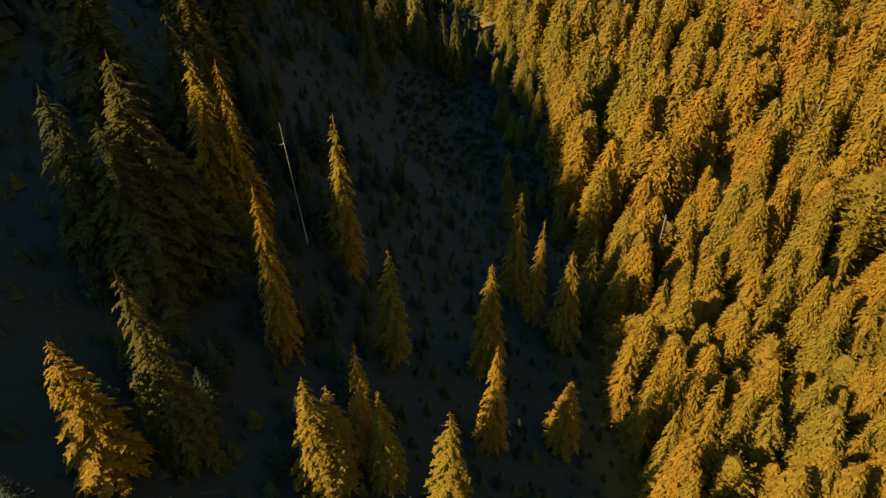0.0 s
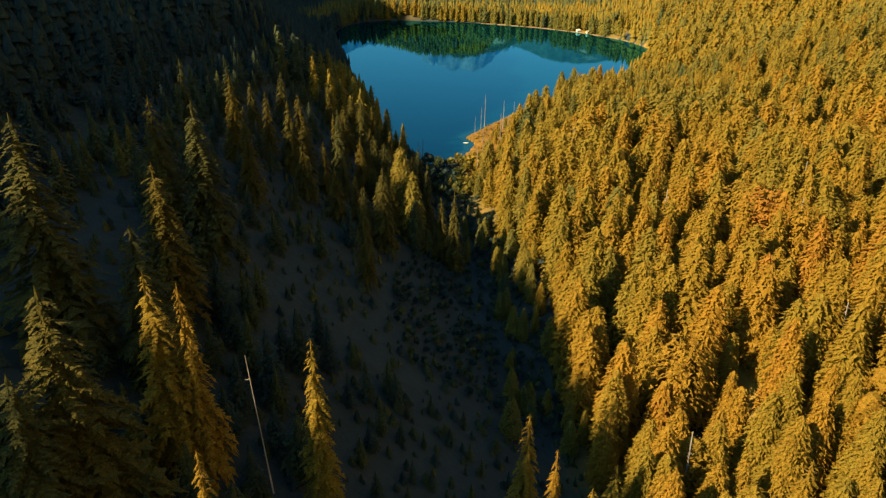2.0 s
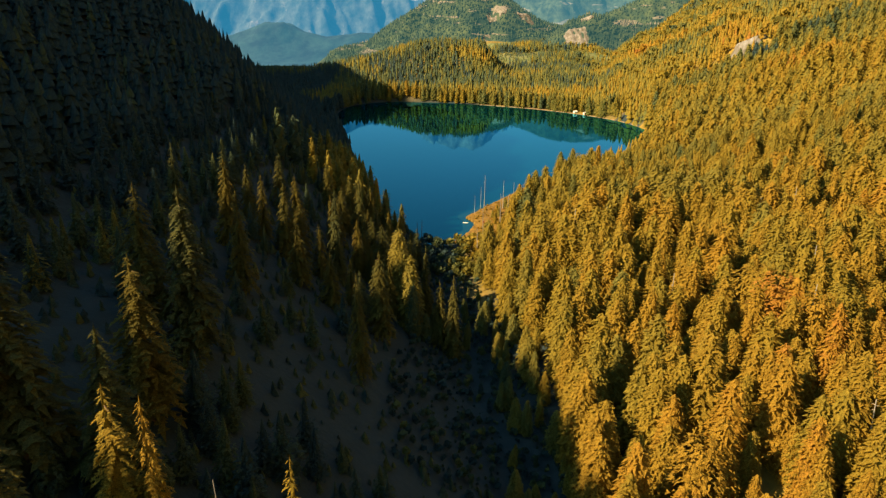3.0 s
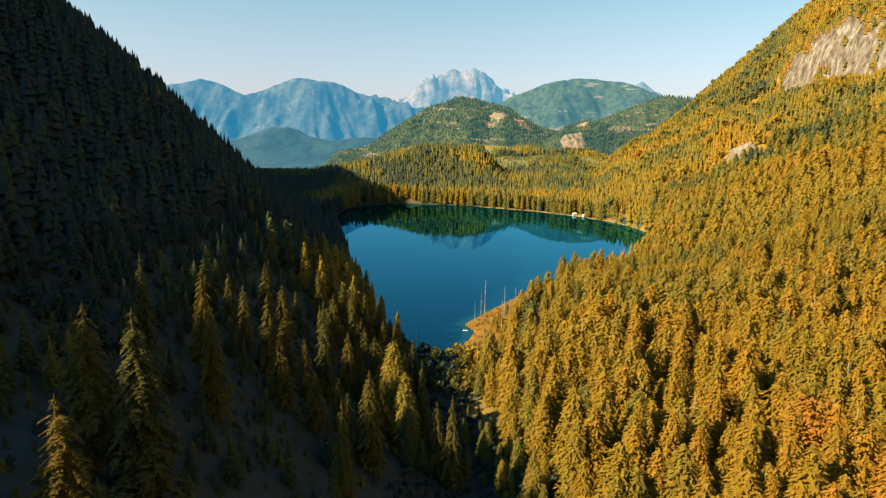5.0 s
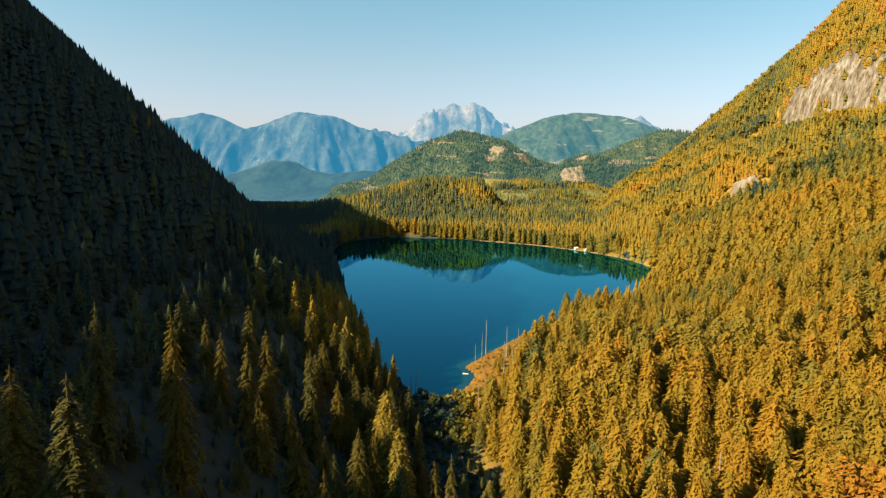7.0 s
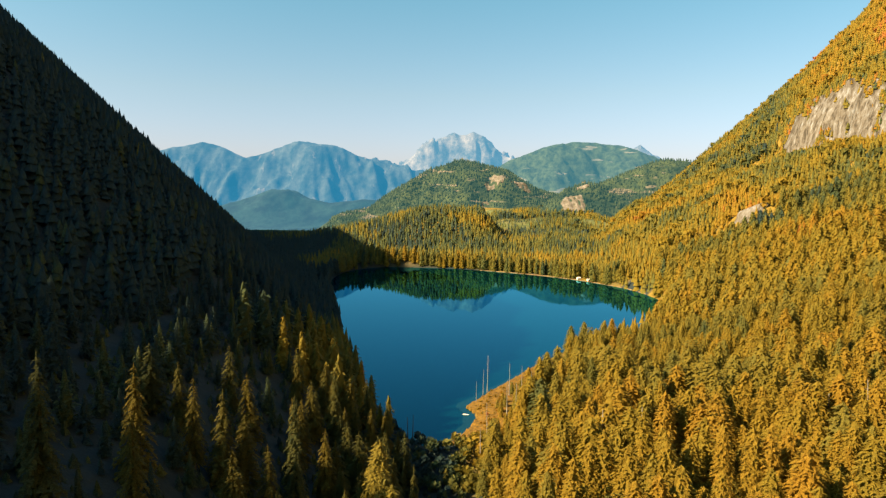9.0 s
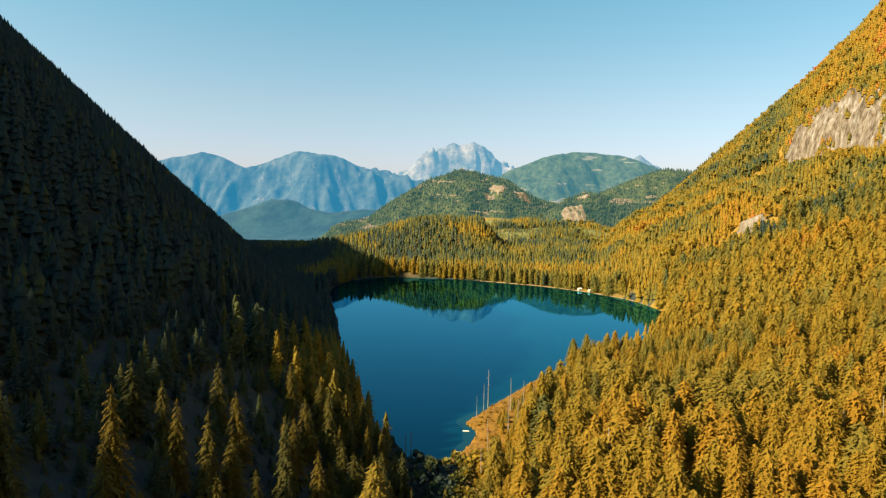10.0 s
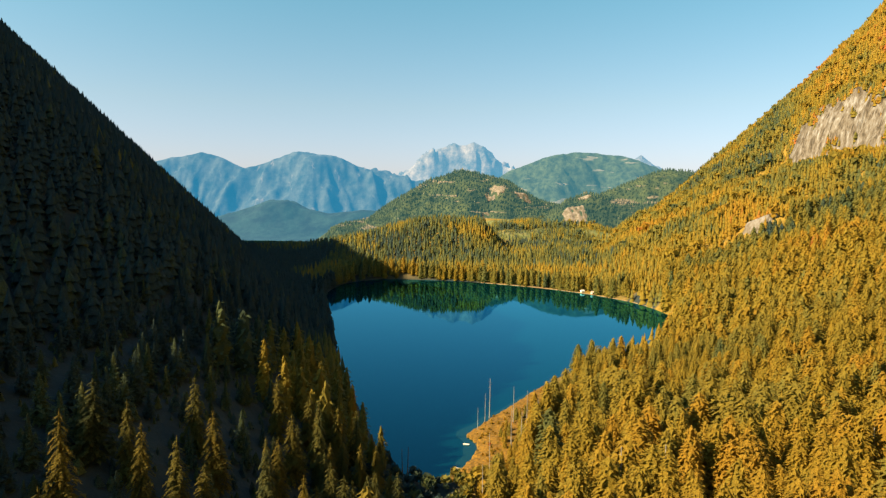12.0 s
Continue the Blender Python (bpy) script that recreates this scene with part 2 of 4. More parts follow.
def terrain(x, y):
    x, y = np.asarray(x, float), np.asarray(y, float)
    d = from_shore(x, y)
    # creek gully that drains the lake towards the start of the flight
    xc = np.interp(y, [-200, 0, 200, 340, 400, 490, 560], [170, 140, 92, 50, 25, -2, -5])
    zc = np.interp(y, [-200, 0, 200, 340, 400, 475, 490], [-66, -52, -36, -17, -9, -0.5, 0.6])
    w = x - xc
    gully = zc + np.where(w > 0, -zc * (1 - np.exp(-np.maximum(w, 0) / 60)) + 0.06 * np.maximum(w, 0), 0.06 * np.minimum(-w, 42) + 0.62 * np.maximum(-w - 42, 0))
    near = 1 - smooth(490, 620, y)
    basin = np.minimum(0.05 * d + 0.6, 14) + 0.012 * np.clip(d - 200, 0, 1500)
    z = gully * near + basin * (1 - near)
    z = z + fbm(x, y, 45, 3, 1) * 1.6 * smooth(5, 60, d)
    far = smooth(1450, 1650, y)
    # wooded rise behind the lake, then low ground
    rise = 100 * np.exp(-((y - 2080) / 225) ** 2) * smooth(-420, 10, x) * smooth(190, 95, x) + 24 * bump(x, y, -300, 1990, 240, 200, 1)
    rise = rise + (34 * smooth(1650, 2150, y) + 52 * smooth(2050, 2700, y)) * smooth(60, 220, x) * smooth(800, 500, x)
    rise = rise + bump(x, y, -160, 1560, 140, 90, 22)
    z = z + far * (rise + fbm(x, y, 180, 3, 12) * 8 * smooth(20, 200, d))
    z = z - smooth(2150, 2900, y) * smooth(190, 60, x) * 60
    z = smax(z, left_mountain(x, y), 8)
    z = z + np.maximum(right_mountain(x, y), 0)
    beach = np.where(d > 0, np.minimum(0.12 * d, z), np.maximum(0.25 * d, -12))
    near_shore = smooth(14, 0, d) * smooth(490, 497, y)
    return np.where(d <= 0, beach, z * (1 - near_shore) + beach * near_shore) - smooth(0, -1, d) * 0.3


def meadow(x, y):
    """One on the open floor of the side valley behind the wooded rise."""
    return smooth(150, 200, x) * smooth(2080, 2200, y) * smooth(0.27, 0.23, x / np.maximum(y, 1)) * smooth(-0.25, 0.05, fbm(x, y, 130, 3, 78))


def mesh_of(name, verts, faces, mat, tint=None, smooth_shade=False):
    """A mesh from arrays of places and of triangles or quads."""
    me = bpy.data.meshes.new(name)
    verts, faces = np.asarray(verts, np.float32), np.asarray(faces, np.int32)
    k = faces.shape[1]
    me.vertices.add(len(verts))
    me.vertices.foreach_set("co", verts.ravel())
    me.loops.add(faces.size)
    me.loops.foreach_set("vertex_index", faces.ravel())
    me.polygons.add(len(faces))
    me.polygons.foreach_set("loop_start", np.arange(0, faces.size, k, dtype=np.int32))
    me.polygons.foreach_set("loop_total", np.full(len(faces), k, np.int32))
    me.polygons.foreach_set("use_smooth", np.full(len(faces), smooth_shade))
    if tint is not None:
        a = me.attributes.new("tint", "FLOAT", "POINT")
        a.data.foreach_set("value", np.asarray(tint, np.float32))
    me.update(calc_edges=True)
    me.materials.append(mat)
    return me


def sheet(name, xs, ys, height, mat):
    gx, gy = np.meshgrid(xs, ys)
    gz = height(gx, gy)
    n, m = len(xs), len(ys)
    i = np.arange(n * m).reshape(m, n)
    f = np.stack([i[:-1, :-1], i[:-1, 1:], i[1:, 1:], i[1:, :-1]], -1).reshape(-1, 4)
    v = np.stack([gx, gy, gz], -1).reshape(-1, 3)
    return new(name, mesh_of(name, v, f, mat, smooth_shade=True))


def graded(lo, mid0, mid1, hi, step, n0, n1):
    """Lines close together between mid0 and mid1 and wider apart beyond."""
    a = mid0 - (mid0 - lo) * np.linspace(1, 0, n0, endpoint=False) ** 1.7
    b = np.arange(mid0, mid1, step)
    c = mid1 + (hi - mid1) * np.linspace(0, 1, n1) ** 1.7
    return np.concatenate([a, b, c])


lines_x = np.concatenate([graded(-4900, -1400, -300, -300, 20, 20, 1)[:-1], np.arange(-300, 420, 9), np.arange(420, 1700, 16), graded(1700, 1700, 1701, 4900, 16, 0, 25)[1:]])
lines_y = np.concatenate([graded(-2500, 40, 1650, 1650, 10, 25, 1)[:-1], np.arange(1650, 2700, 18), graded(2700, 2700, 2701, 4950, 18, 0, 30)[1:]])
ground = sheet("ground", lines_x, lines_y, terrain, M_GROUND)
gx, gy = (c.ravel() for c in np.meshgrid(lines_x, lines_y))
# brush only on the sunny side; elsewhere the shade-toned litter stays
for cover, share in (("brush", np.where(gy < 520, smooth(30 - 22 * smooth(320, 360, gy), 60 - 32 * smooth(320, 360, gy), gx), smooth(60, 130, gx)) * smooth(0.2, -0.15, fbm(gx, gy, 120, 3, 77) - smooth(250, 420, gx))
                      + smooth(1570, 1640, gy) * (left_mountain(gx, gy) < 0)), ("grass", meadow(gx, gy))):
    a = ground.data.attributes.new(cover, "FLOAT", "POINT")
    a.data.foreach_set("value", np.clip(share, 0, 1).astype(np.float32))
tagged(ground, "forest floor of needles, tinted dark as shaded, and brown undergrowth", "ground", kind="structure")

bm = bmesh.new()
centre = OUTLINE.mean(0)
ring = [bm.verts.new((p[0], p[1], 0.0)) for p in OUTLINE]
bmesh.ops.triangle_fill(bm, use_beauty=True, edges=[bm.edges.new((ring[i - 1], ring[i])) for i in range(len(ring))])
me = bpy.data.meshes.new("lake")
bmesh.ops.recalc_face_normals(bm, faces=bm.faces)
if sum(f.normal.z for f in bm.faces) < 0:
    bmesh.ops.reverse_faces(bm, faces=bm.faces)
bm.to_mesh(me)
bm.free()
me.materials.append(M_WATER)
lake = tagged(new("water_lake", me), "calm deep blue lake mirroring the forest", "lake", kind="structure")

# ---- far ranges ----
def haze_rock(name, dark, light, haze_glow, size, cleared=None, scars=None):
    """Slopes so far off that the haze before them is put in as emission."""
    m, t, b = material(name, 0.95)
    pos = coords(t)
    n = noise_tex(t, size, 6, pos, 0.7)
    col = ramp(t, n, [(0.38, dark), (0.66, light)])
    if cleared:
        mp = t.nodes.new("ShaderNodeMapping")
        mp.inputs["Scale"].default_value = (1, 1, 5.0)
        t.links.new(pos, mp.inputs[0])
        patch = ramp(t, noise_tex(t, 0.0055, 4, mp.outputs[0], 0.55), [(0.605, (0, 0, 0)), (0.64, (1, 1, 1))])
        col = mix(t, patch, col, cleared)
    if scars:
        mp = t.nodes.new("ShaderNodeMapping")
        mp.inputs["Scale"].default_value = (1, 0.4, 0.45)
        t.links.new(pos, mp.inputs[0])
        patch = ramp(t, noise_tex(t, 0.012, 5, mp.outputs[0], 0.7), [(0.60, (0, 0, 0)), (0.67, (1, 1, 1))])
        col = mix(t, patch, col, scars)
    t.links.new(col, b.inputs["Base Color"])
    bp = node(t, "ShaderNodeBump", Strength=0.4, Distance=14.0)
    t.links.new(noise_tex(t, 0.022, 6, pos, 0.65), bp.inputs["Height"])
    t.links.new(bp.outputs[0], b.inputs["Normal"])
    # emission on the slope itself imitates bluish haze
    b.inputs["Emission Color"].default_value = (*haze_glow, 1)
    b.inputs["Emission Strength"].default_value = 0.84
    return m


SLOPES = {}


def range_of(name, label, crest, yc, ry, mat, rough, grain, seed, step=16, spread=150, far=1.5):
    """A range whose crest line runs through the points (x, height), with gullied flanks."""
    cx, cz = zip(*crest)

    def h(x, y):
        bend = fbm(x, y, grain * 2, 2, seed + 7) * ry * 0.25
        top = np.interp(x + bend * 0.2, cx, cz) * smooth(cx[0] - spread, cx[0], x) * smooth(cx[-1] + spread, cx[-1], x)
        v = (y - yc + bend) / np.where(y > yc, ry * far, ry)
        z = top * np.exp(-np.abs(v) ** 1.6)
        u = x + (y - yc) * 1.9 * fbm(x, y * 0.3, grain * 4, 2, seed + 11)
        gully = fbm(u, y * 0.4, grain, 5, seed, True) + 0.35 * fbm(x, y, grain * 0.4, 3, seed + 3)
        spur = fbm(u, y * 0.25, grain * 2.4, 2, seed + 5, True)
        return z + (gully + 0.8 * spur) * rough * np.clip(z / 200, 0, 1) * np.clip(np.abs(v) * 2.2 + 0.10, 0, 1) - 12
    SLOPES[name] = h
    ob = sheet(name, np.arange(cx[0] - spread, cx[-1] + spread, step), np.arange(yc - 2.2 * ry, min(yc + 1.5 * ry, 5090), step * 1.2), h, mat)
    return tagged(ob, label, "mountain", kind="structure")


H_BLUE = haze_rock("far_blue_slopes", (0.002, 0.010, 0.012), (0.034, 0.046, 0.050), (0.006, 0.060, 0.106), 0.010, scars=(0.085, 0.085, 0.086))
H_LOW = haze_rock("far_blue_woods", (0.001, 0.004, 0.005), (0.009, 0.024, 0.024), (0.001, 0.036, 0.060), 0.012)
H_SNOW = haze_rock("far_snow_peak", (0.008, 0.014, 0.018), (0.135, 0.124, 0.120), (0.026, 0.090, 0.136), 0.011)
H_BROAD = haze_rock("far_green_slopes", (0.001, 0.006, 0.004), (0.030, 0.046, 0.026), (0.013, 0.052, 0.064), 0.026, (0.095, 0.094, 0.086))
H_MID = haze_rock("hazed_wooded_slopes", (0.004, 0.014, 0.008), (0.042, 0.056, 0.018), (0.006, 0.021, 0.020), 0.016, (0.12, 0.105, 0.08))

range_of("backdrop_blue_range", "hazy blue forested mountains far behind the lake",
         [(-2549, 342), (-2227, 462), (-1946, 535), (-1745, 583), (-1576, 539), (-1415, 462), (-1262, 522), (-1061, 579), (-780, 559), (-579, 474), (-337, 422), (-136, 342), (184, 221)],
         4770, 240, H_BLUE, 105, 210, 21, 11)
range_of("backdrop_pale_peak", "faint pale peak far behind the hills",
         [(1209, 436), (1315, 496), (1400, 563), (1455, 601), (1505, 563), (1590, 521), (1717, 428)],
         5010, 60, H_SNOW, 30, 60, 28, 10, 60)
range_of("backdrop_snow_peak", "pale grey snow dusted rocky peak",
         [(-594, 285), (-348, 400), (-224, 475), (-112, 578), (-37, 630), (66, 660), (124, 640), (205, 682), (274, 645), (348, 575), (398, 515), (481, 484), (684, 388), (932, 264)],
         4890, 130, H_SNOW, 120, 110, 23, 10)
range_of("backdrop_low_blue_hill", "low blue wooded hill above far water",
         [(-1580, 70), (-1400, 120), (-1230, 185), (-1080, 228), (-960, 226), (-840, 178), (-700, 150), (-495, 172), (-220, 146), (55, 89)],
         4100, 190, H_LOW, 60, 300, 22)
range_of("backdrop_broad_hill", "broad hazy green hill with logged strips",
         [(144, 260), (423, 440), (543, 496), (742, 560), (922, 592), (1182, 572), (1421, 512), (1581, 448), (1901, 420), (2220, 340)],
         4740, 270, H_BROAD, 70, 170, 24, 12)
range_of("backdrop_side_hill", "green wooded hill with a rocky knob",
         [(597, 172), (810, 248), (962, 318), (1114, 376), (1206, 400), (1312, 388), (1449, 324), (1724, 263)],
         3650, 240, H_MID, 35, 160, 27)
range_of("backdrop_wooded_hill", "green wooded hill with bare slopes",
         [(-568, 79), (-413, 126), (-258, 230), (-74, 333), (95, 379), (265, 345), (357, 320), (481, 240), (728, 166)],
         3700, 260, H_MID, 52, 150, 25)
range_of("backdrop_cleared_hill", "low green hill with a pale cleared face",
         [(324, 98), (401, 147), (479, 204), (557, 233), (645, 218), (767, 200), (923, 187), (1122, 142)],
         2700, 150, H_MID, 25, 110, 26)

# ---- trees ----
def fir(seed, sprays, radius, taper=0.6, low=0.06, core=0.72, rounded=False, slim=1.0):
    """A crown of many small drooping sprays over a rough inner body; one unit high."""
    r = random.Random(seed * 13 + 5)
    v, f = [], []
    tilt = [r.uniform(0.8, 1.15) for _ in range(7)]

    def wide(h, a):
        side = tilt[int(a / 6.2832 * 7) % 7]
        if rounded:
            return radius * side * math.sqrt(max(1 - ((h - 0.58) / 0.43) ** 2, 0.03))
        return side * radius * (1 - h) ** taper * (0.75 + 0.25 * min(1, h / 0.35)) + 0.004
    whorl = max(10, int(sprays ** 0.5))
    fine = (420 / sprays) ** 0.4
    reach = [[r.uniform(0.72, 1.14) for _ in range(5)] for _ in range(whorl + 2)]
    for i in range(sprays):
        h = 0.985 - (0.985 - low) * ((i + r.random()) / sprays) ** 0.62
        h = h * 0.55 + 0.45 * (math.floor(h * whorl + 0.5 * r.random()) + 0.35) / whorl
        h = min(h, 0.985)
        a = i * 2.39996 + r.uniform(-0.4, 0.4)
        q = wide(h, a % 6.2832) * reach[int(h * whorl)][int(a / 6.2832 * 5) % 5]
        size = max(q, radius * 0.22)
        r0 = q * r.uniform(0.5, 0.98)
        ln, wd = size * fine * slim * r.uniform(0.26, 0.46), size * fine / slim * r.uniform(0.12, 0.22)
        b = a + r.uniform(-0.7, 0.7)
        drop = ln * (r.uniform(-0.5, 0.3) if rounded else r.uniform(0.15, 0.9))
        x, y, c, t = math.cos(a) * r0, math.sin(a) * r0, math.cos(b), math.sin(b)
        lift = wd * r.uniform(-0.5, 0.5)
        n = len(v)
        v += [(x - t * wd, y + c * wd, h + lift), (x + t * wd, y - c * wd, h - lift), (x + c * ln, y + t * ln, h - drop)]
        f.append((n, n + 1, n + 2))
    sides, n = 7, len(v)
    levels = [low + (0.96 - low) * k / 6 for k in range(7)]
    for k, z in enumerate(levels):
        for s in range(sides):
            a = 2 * math.pi * (s + 0.5 * (k % 2)) / sides
            q = wide(z, a) * core * r.uniform(0.75, 1.15)
            v.append((math.cos(a) * q, math.sin(a) * q, z + r.uniform(-0.03, 0.03)))
    for k in range(6):
        for s in range(sides):
            p, q = n + k * sides + s, n + k * sides + (s + 1) % sides
            f += [(p, q, q + sides), (p, q + sides, p + sides)]
    v.append((0, 0, 0.985))
    f += [(n + 6 * sides + s, n + 6 * sides + (s + 1) % sides, len(v) - 1) for s in range(sides)]
    return np.array(v), np.array(f)


def boughs(seed, levels, radius, taper=0.75, low=0.08, core=0.25, twigs=4, ring=5, feather=0.34, gaps=0.1):
    """A conifer crown of drooping boughs, each a frond of paired twigs, round a thin dark body; one unit high."""
    r = random.Random(seed * 7 + 1)
    v, f = [], []
    side = [r.uniform(0.75, 1.2) for _ in range(6)]
    for i in range(levels):
        k = (i + r.uniform(0.1, 0.9)) / levels
        h = 0.985 - (0.985 - low) * k ** 0.85
        full = radius * (1 - h) ** taper * (0.72 + 0.28 * min(1, h / 0.3)) + 0.008
        turn = r.uniform(0, 6.283)
        for j in range(ring):
            if r.random() < gaps:
                continue
            a = turn + 6.283 * j / ring + r.uniform(-0.35, 0.35)
            ln = full * r.uniform(0.66, 1.18) * side[int(a / 6.283 * 6) % 6]
            ca, sa, z0 = math.cos(a), math.sin(a), h + r.uniform(-0.4, 0.4) / levels
            up, sag = r.uniform(0.05, 0.35), r.uniform(0.55, 0.95)
            for q in range(twigs):
                p = 0.22 + 0.72 * (q + 0.5) / twigs
                bx, by, bz = ca * ln * p, sa * ln * p, z0 + ln * (up * p - sag * p * p)
                w = ln * 0.62 / twigs
                tw = ln * feather * (1.15 - 0.6 * p) * r.uniform(0.8, 1.2)
                for sign in (-1, 1):
                    b = a + sign * r.uniform(0.6, 1.0)
                    n = len(v)
                    v += [(bx - ca * w, by - sa * w, bz + w * 0.3), (bx + ca * w, by + sa * w, bz - w * 0.4),
                          (bx + math.cos(b) * tw, by + math.sin(b) * tw, bz - tw * r.uniform(0.15, 0.6))]
                    f.append((n, n + 1, n + 2))
            n, e = len(v), ln * r.uniform(0.10, 0.16)
            tx, ty, tz = ca * ln * 0.85, sa * ln * 0.85, z0 + ln * (up * 0.85 - sag * 0.72)
            v += [(tx - sa * e, ty + ca * e, tz), (tx + sa * e, ty - ca * e, tz), (ca * ln * 1.12, sa * ln * 1.12, z0 + ln * (up - sag * 1.15))]
            f.append((n, n + 1, n + 2))
    sides, n = 6, len(v)
    rows = [low + (0.95 - low) * k / 5 for k in range(6)]
    for k, z in enumerate(rows):
        for q in range(sides):
            a = 6.283 * (q + 0.5 * (k % 2)) / sides
            w = core * (radius * (1 - z) ** taper + 0.004) * r.uniform(0.7, 1.2)
            v.append((math.cos(a) * w, math.sin(a) * w, z + r.uniform(-0.03, 0.03)))
    for k in range(5):
        for q in range(sides):
            a, b = n + k * sides + q, n + k * sides + (q + 1) % sides
            f += [(a, b, b + sides), (a, b + sides, a + sides)]
    v.append((0, 0, 1.0))
    f += [(n + 5 * sides + q, n + 5 * sides + (q + 1) % sides, len(v) - 1) for q in range(sides)]
    return np.array(v), np.array(f)


def full_crown(seed, sprays, radius, taper=0.7, low=0.06, sides=8, rounded=False, size=1.0):
    """A dense crown: small drooping sprays laid like scales over a lumpy inner body; one unit high."""
    r = random.Random(seed * 11 + 3)
    v, f = [], []
    lobes = [r.uniform(0.84, 1.12) for _ in range(5)]
    p1, p2 = r.uniform(0, 6), r.uniform(0, 6)

    def wide(h, a):
        lump = lobes[int(a / 6.2832 * 5) % 5] * (1 + 0.10 * math.sin(3 * a + p1 + 31 * h) + 0.07 * math.sin(5 * a + p2 - 53 * h))
        if rounded:
            return radius * lump * math.sqrt(max(1 - ((h - 0.56) / 0.46) ** 2, 0.02))
        return lump * radius * (1 - h) ** taper * (0.78 + 0.22 * min(1, h / 0.3)) + 0.004
    for i in range(sprays):
        u = (i + r.random()) / sprays
        h = low + (0.99 - low) * (u if rounded else 1 - u ** 0.62)
        a = i * 2.39996 + r.uniform(-0.3, 0.3)
        q = wide(h, a % 6.2832)
        ln, wd = size * radius * r.uniform(0.15, 0.30), size * radius * r.uniform(0.06, 0.11)
        b = a + r.uniform(-0.8, 0.8)
        k = r.uniform(0.76, 0.98)
        c, t, x, y = math.cos(b), math.sin(b), math.cos(a) * q * k, math.sin(a) * q * k
        n, skew = len(v), r.uniform(-0.6, 0.6) * wd
        v += [(x - t * wd, y + c * wd, h + skew), (x + t * wd, y - c * wd, h - skew), (x + c * ln, y + t * ln, h - ln * r.uniform(0.0, 1.1))]
        f.append((n, n + 1, n + 2))
    levels, n = 8, len(v)
    for k in range(levels):
        h = low + ((0.82 if rounded else 0.95) - low) * k / (levels - 1)
        for j in range(sides):
            a = 6.2832 * (j + 0.5 * (k % 2)) / sides
            q = wide(h, a) * (0.5 if rounded else 0.8) * r.uniform(0.86, 1.1)
            v.append((math.cos(a) * q, math.sin(a) * q, h + r.uniform(-0.03, 0.03)))
    for k in range(levels - 1):
        for j in range(sides):
            p, q = n + k * sides + j, n + k * sides + (j + 1) % sides
            f += [(p, q, q + sides), (p, q + sides, p + sides)]
    v.append((0, 0, 0.9 if rounded else 1.0))
    f += [(n + (levels - 1) * sides + j, n + (levels - 1) * sides + (j + 1) % sides, len(v) - 1) for j in range(sides)]
    return np.array(v), np.array(f)


def far_conifer(seed, tiers=4, sides=6, radius=0.15):
    r = random.Random(seed)
    v, f = [], []
    for i in range(tiers):
        z0 = 0.08 + 0.8 * i / tiers
        top = min(1.0, z0 + 1.25 / tiers)
        n = len(v)
        v.append((r.uniform(-0.01, 0.01), r.uniform(-0.01, 0.01), top if i < tiers - 1 else 1.0))
        for s in range(sides):
            a = 2 * math.pi * (s + 0.5 * (i % 2)) / sides + r.uniform(-0.25, 0.25)
            rr = radius * (1 - z0) ** 0.85 * r.uniform(0.6, 1.25)
            v.append((math.cos(a) * rr, math.sin(a) * rr, z0 + r.uniform(-0.05, 0.03)))
        f += [(n, n + 1 + s, n + 1 + (s + 1) % sides) for s in range(sides)]
    return np.array(v), np.array(f)


def broadleaf(seed, leaves, radius=0.27):
    """A rounded, lumpy crown of leaf sprays, one unit high."""
    r = random.Random(seed)
    lumps = [(r.uniform(-0.12, 0.12), r.uniform(-0.12, 0.12), r.uniform(0.4, 0.82), r.uniform(0.11, 0.17)) for _ in range(9)]
    v, f = [], []
    for i in range(leaves):
        cx, cy, cz, rad = lumps[i % 9]
        z = r.uniform(-0.6, 1)
        a = r.uniform(0, 6.283)
        q = math.sqrt(1 - z * z)
        nx, ny, nz = q * math.cos(a), q * math.sin(a), z
        px, py, pz = cx + nx * rad, cy + ny * rad, cz + nz * rad * 0.95
        s = r.uniform(0.6, 1.3) * radius * 0.62 / math.sqrt(leaves / 9)
        tx, ty, tz = -math.sin(a), math.cos(a), r.uniform(-0.4, 0.4)
        bx, by, bz = -nz * math.cos(a), -nz * math.sin(a), q
        n = len(v)
        v += [(px + tx * s, py + ty * s, pz + tz * s), (px + bx * s + nx * s * 0.3, py + by * s + ny * s * 0.3, pz + bz * s),
              (px - tx * s, py - ty * s, pz - tz * s), (px - bx * s - nx * s * 0.3, py - by * s - ny * s * 0.3, pz - bz * s)]
        f += [(n, n + 1, n + 2), (n, n + 2, n + 3)]
    return np.array(v), np.array(f)


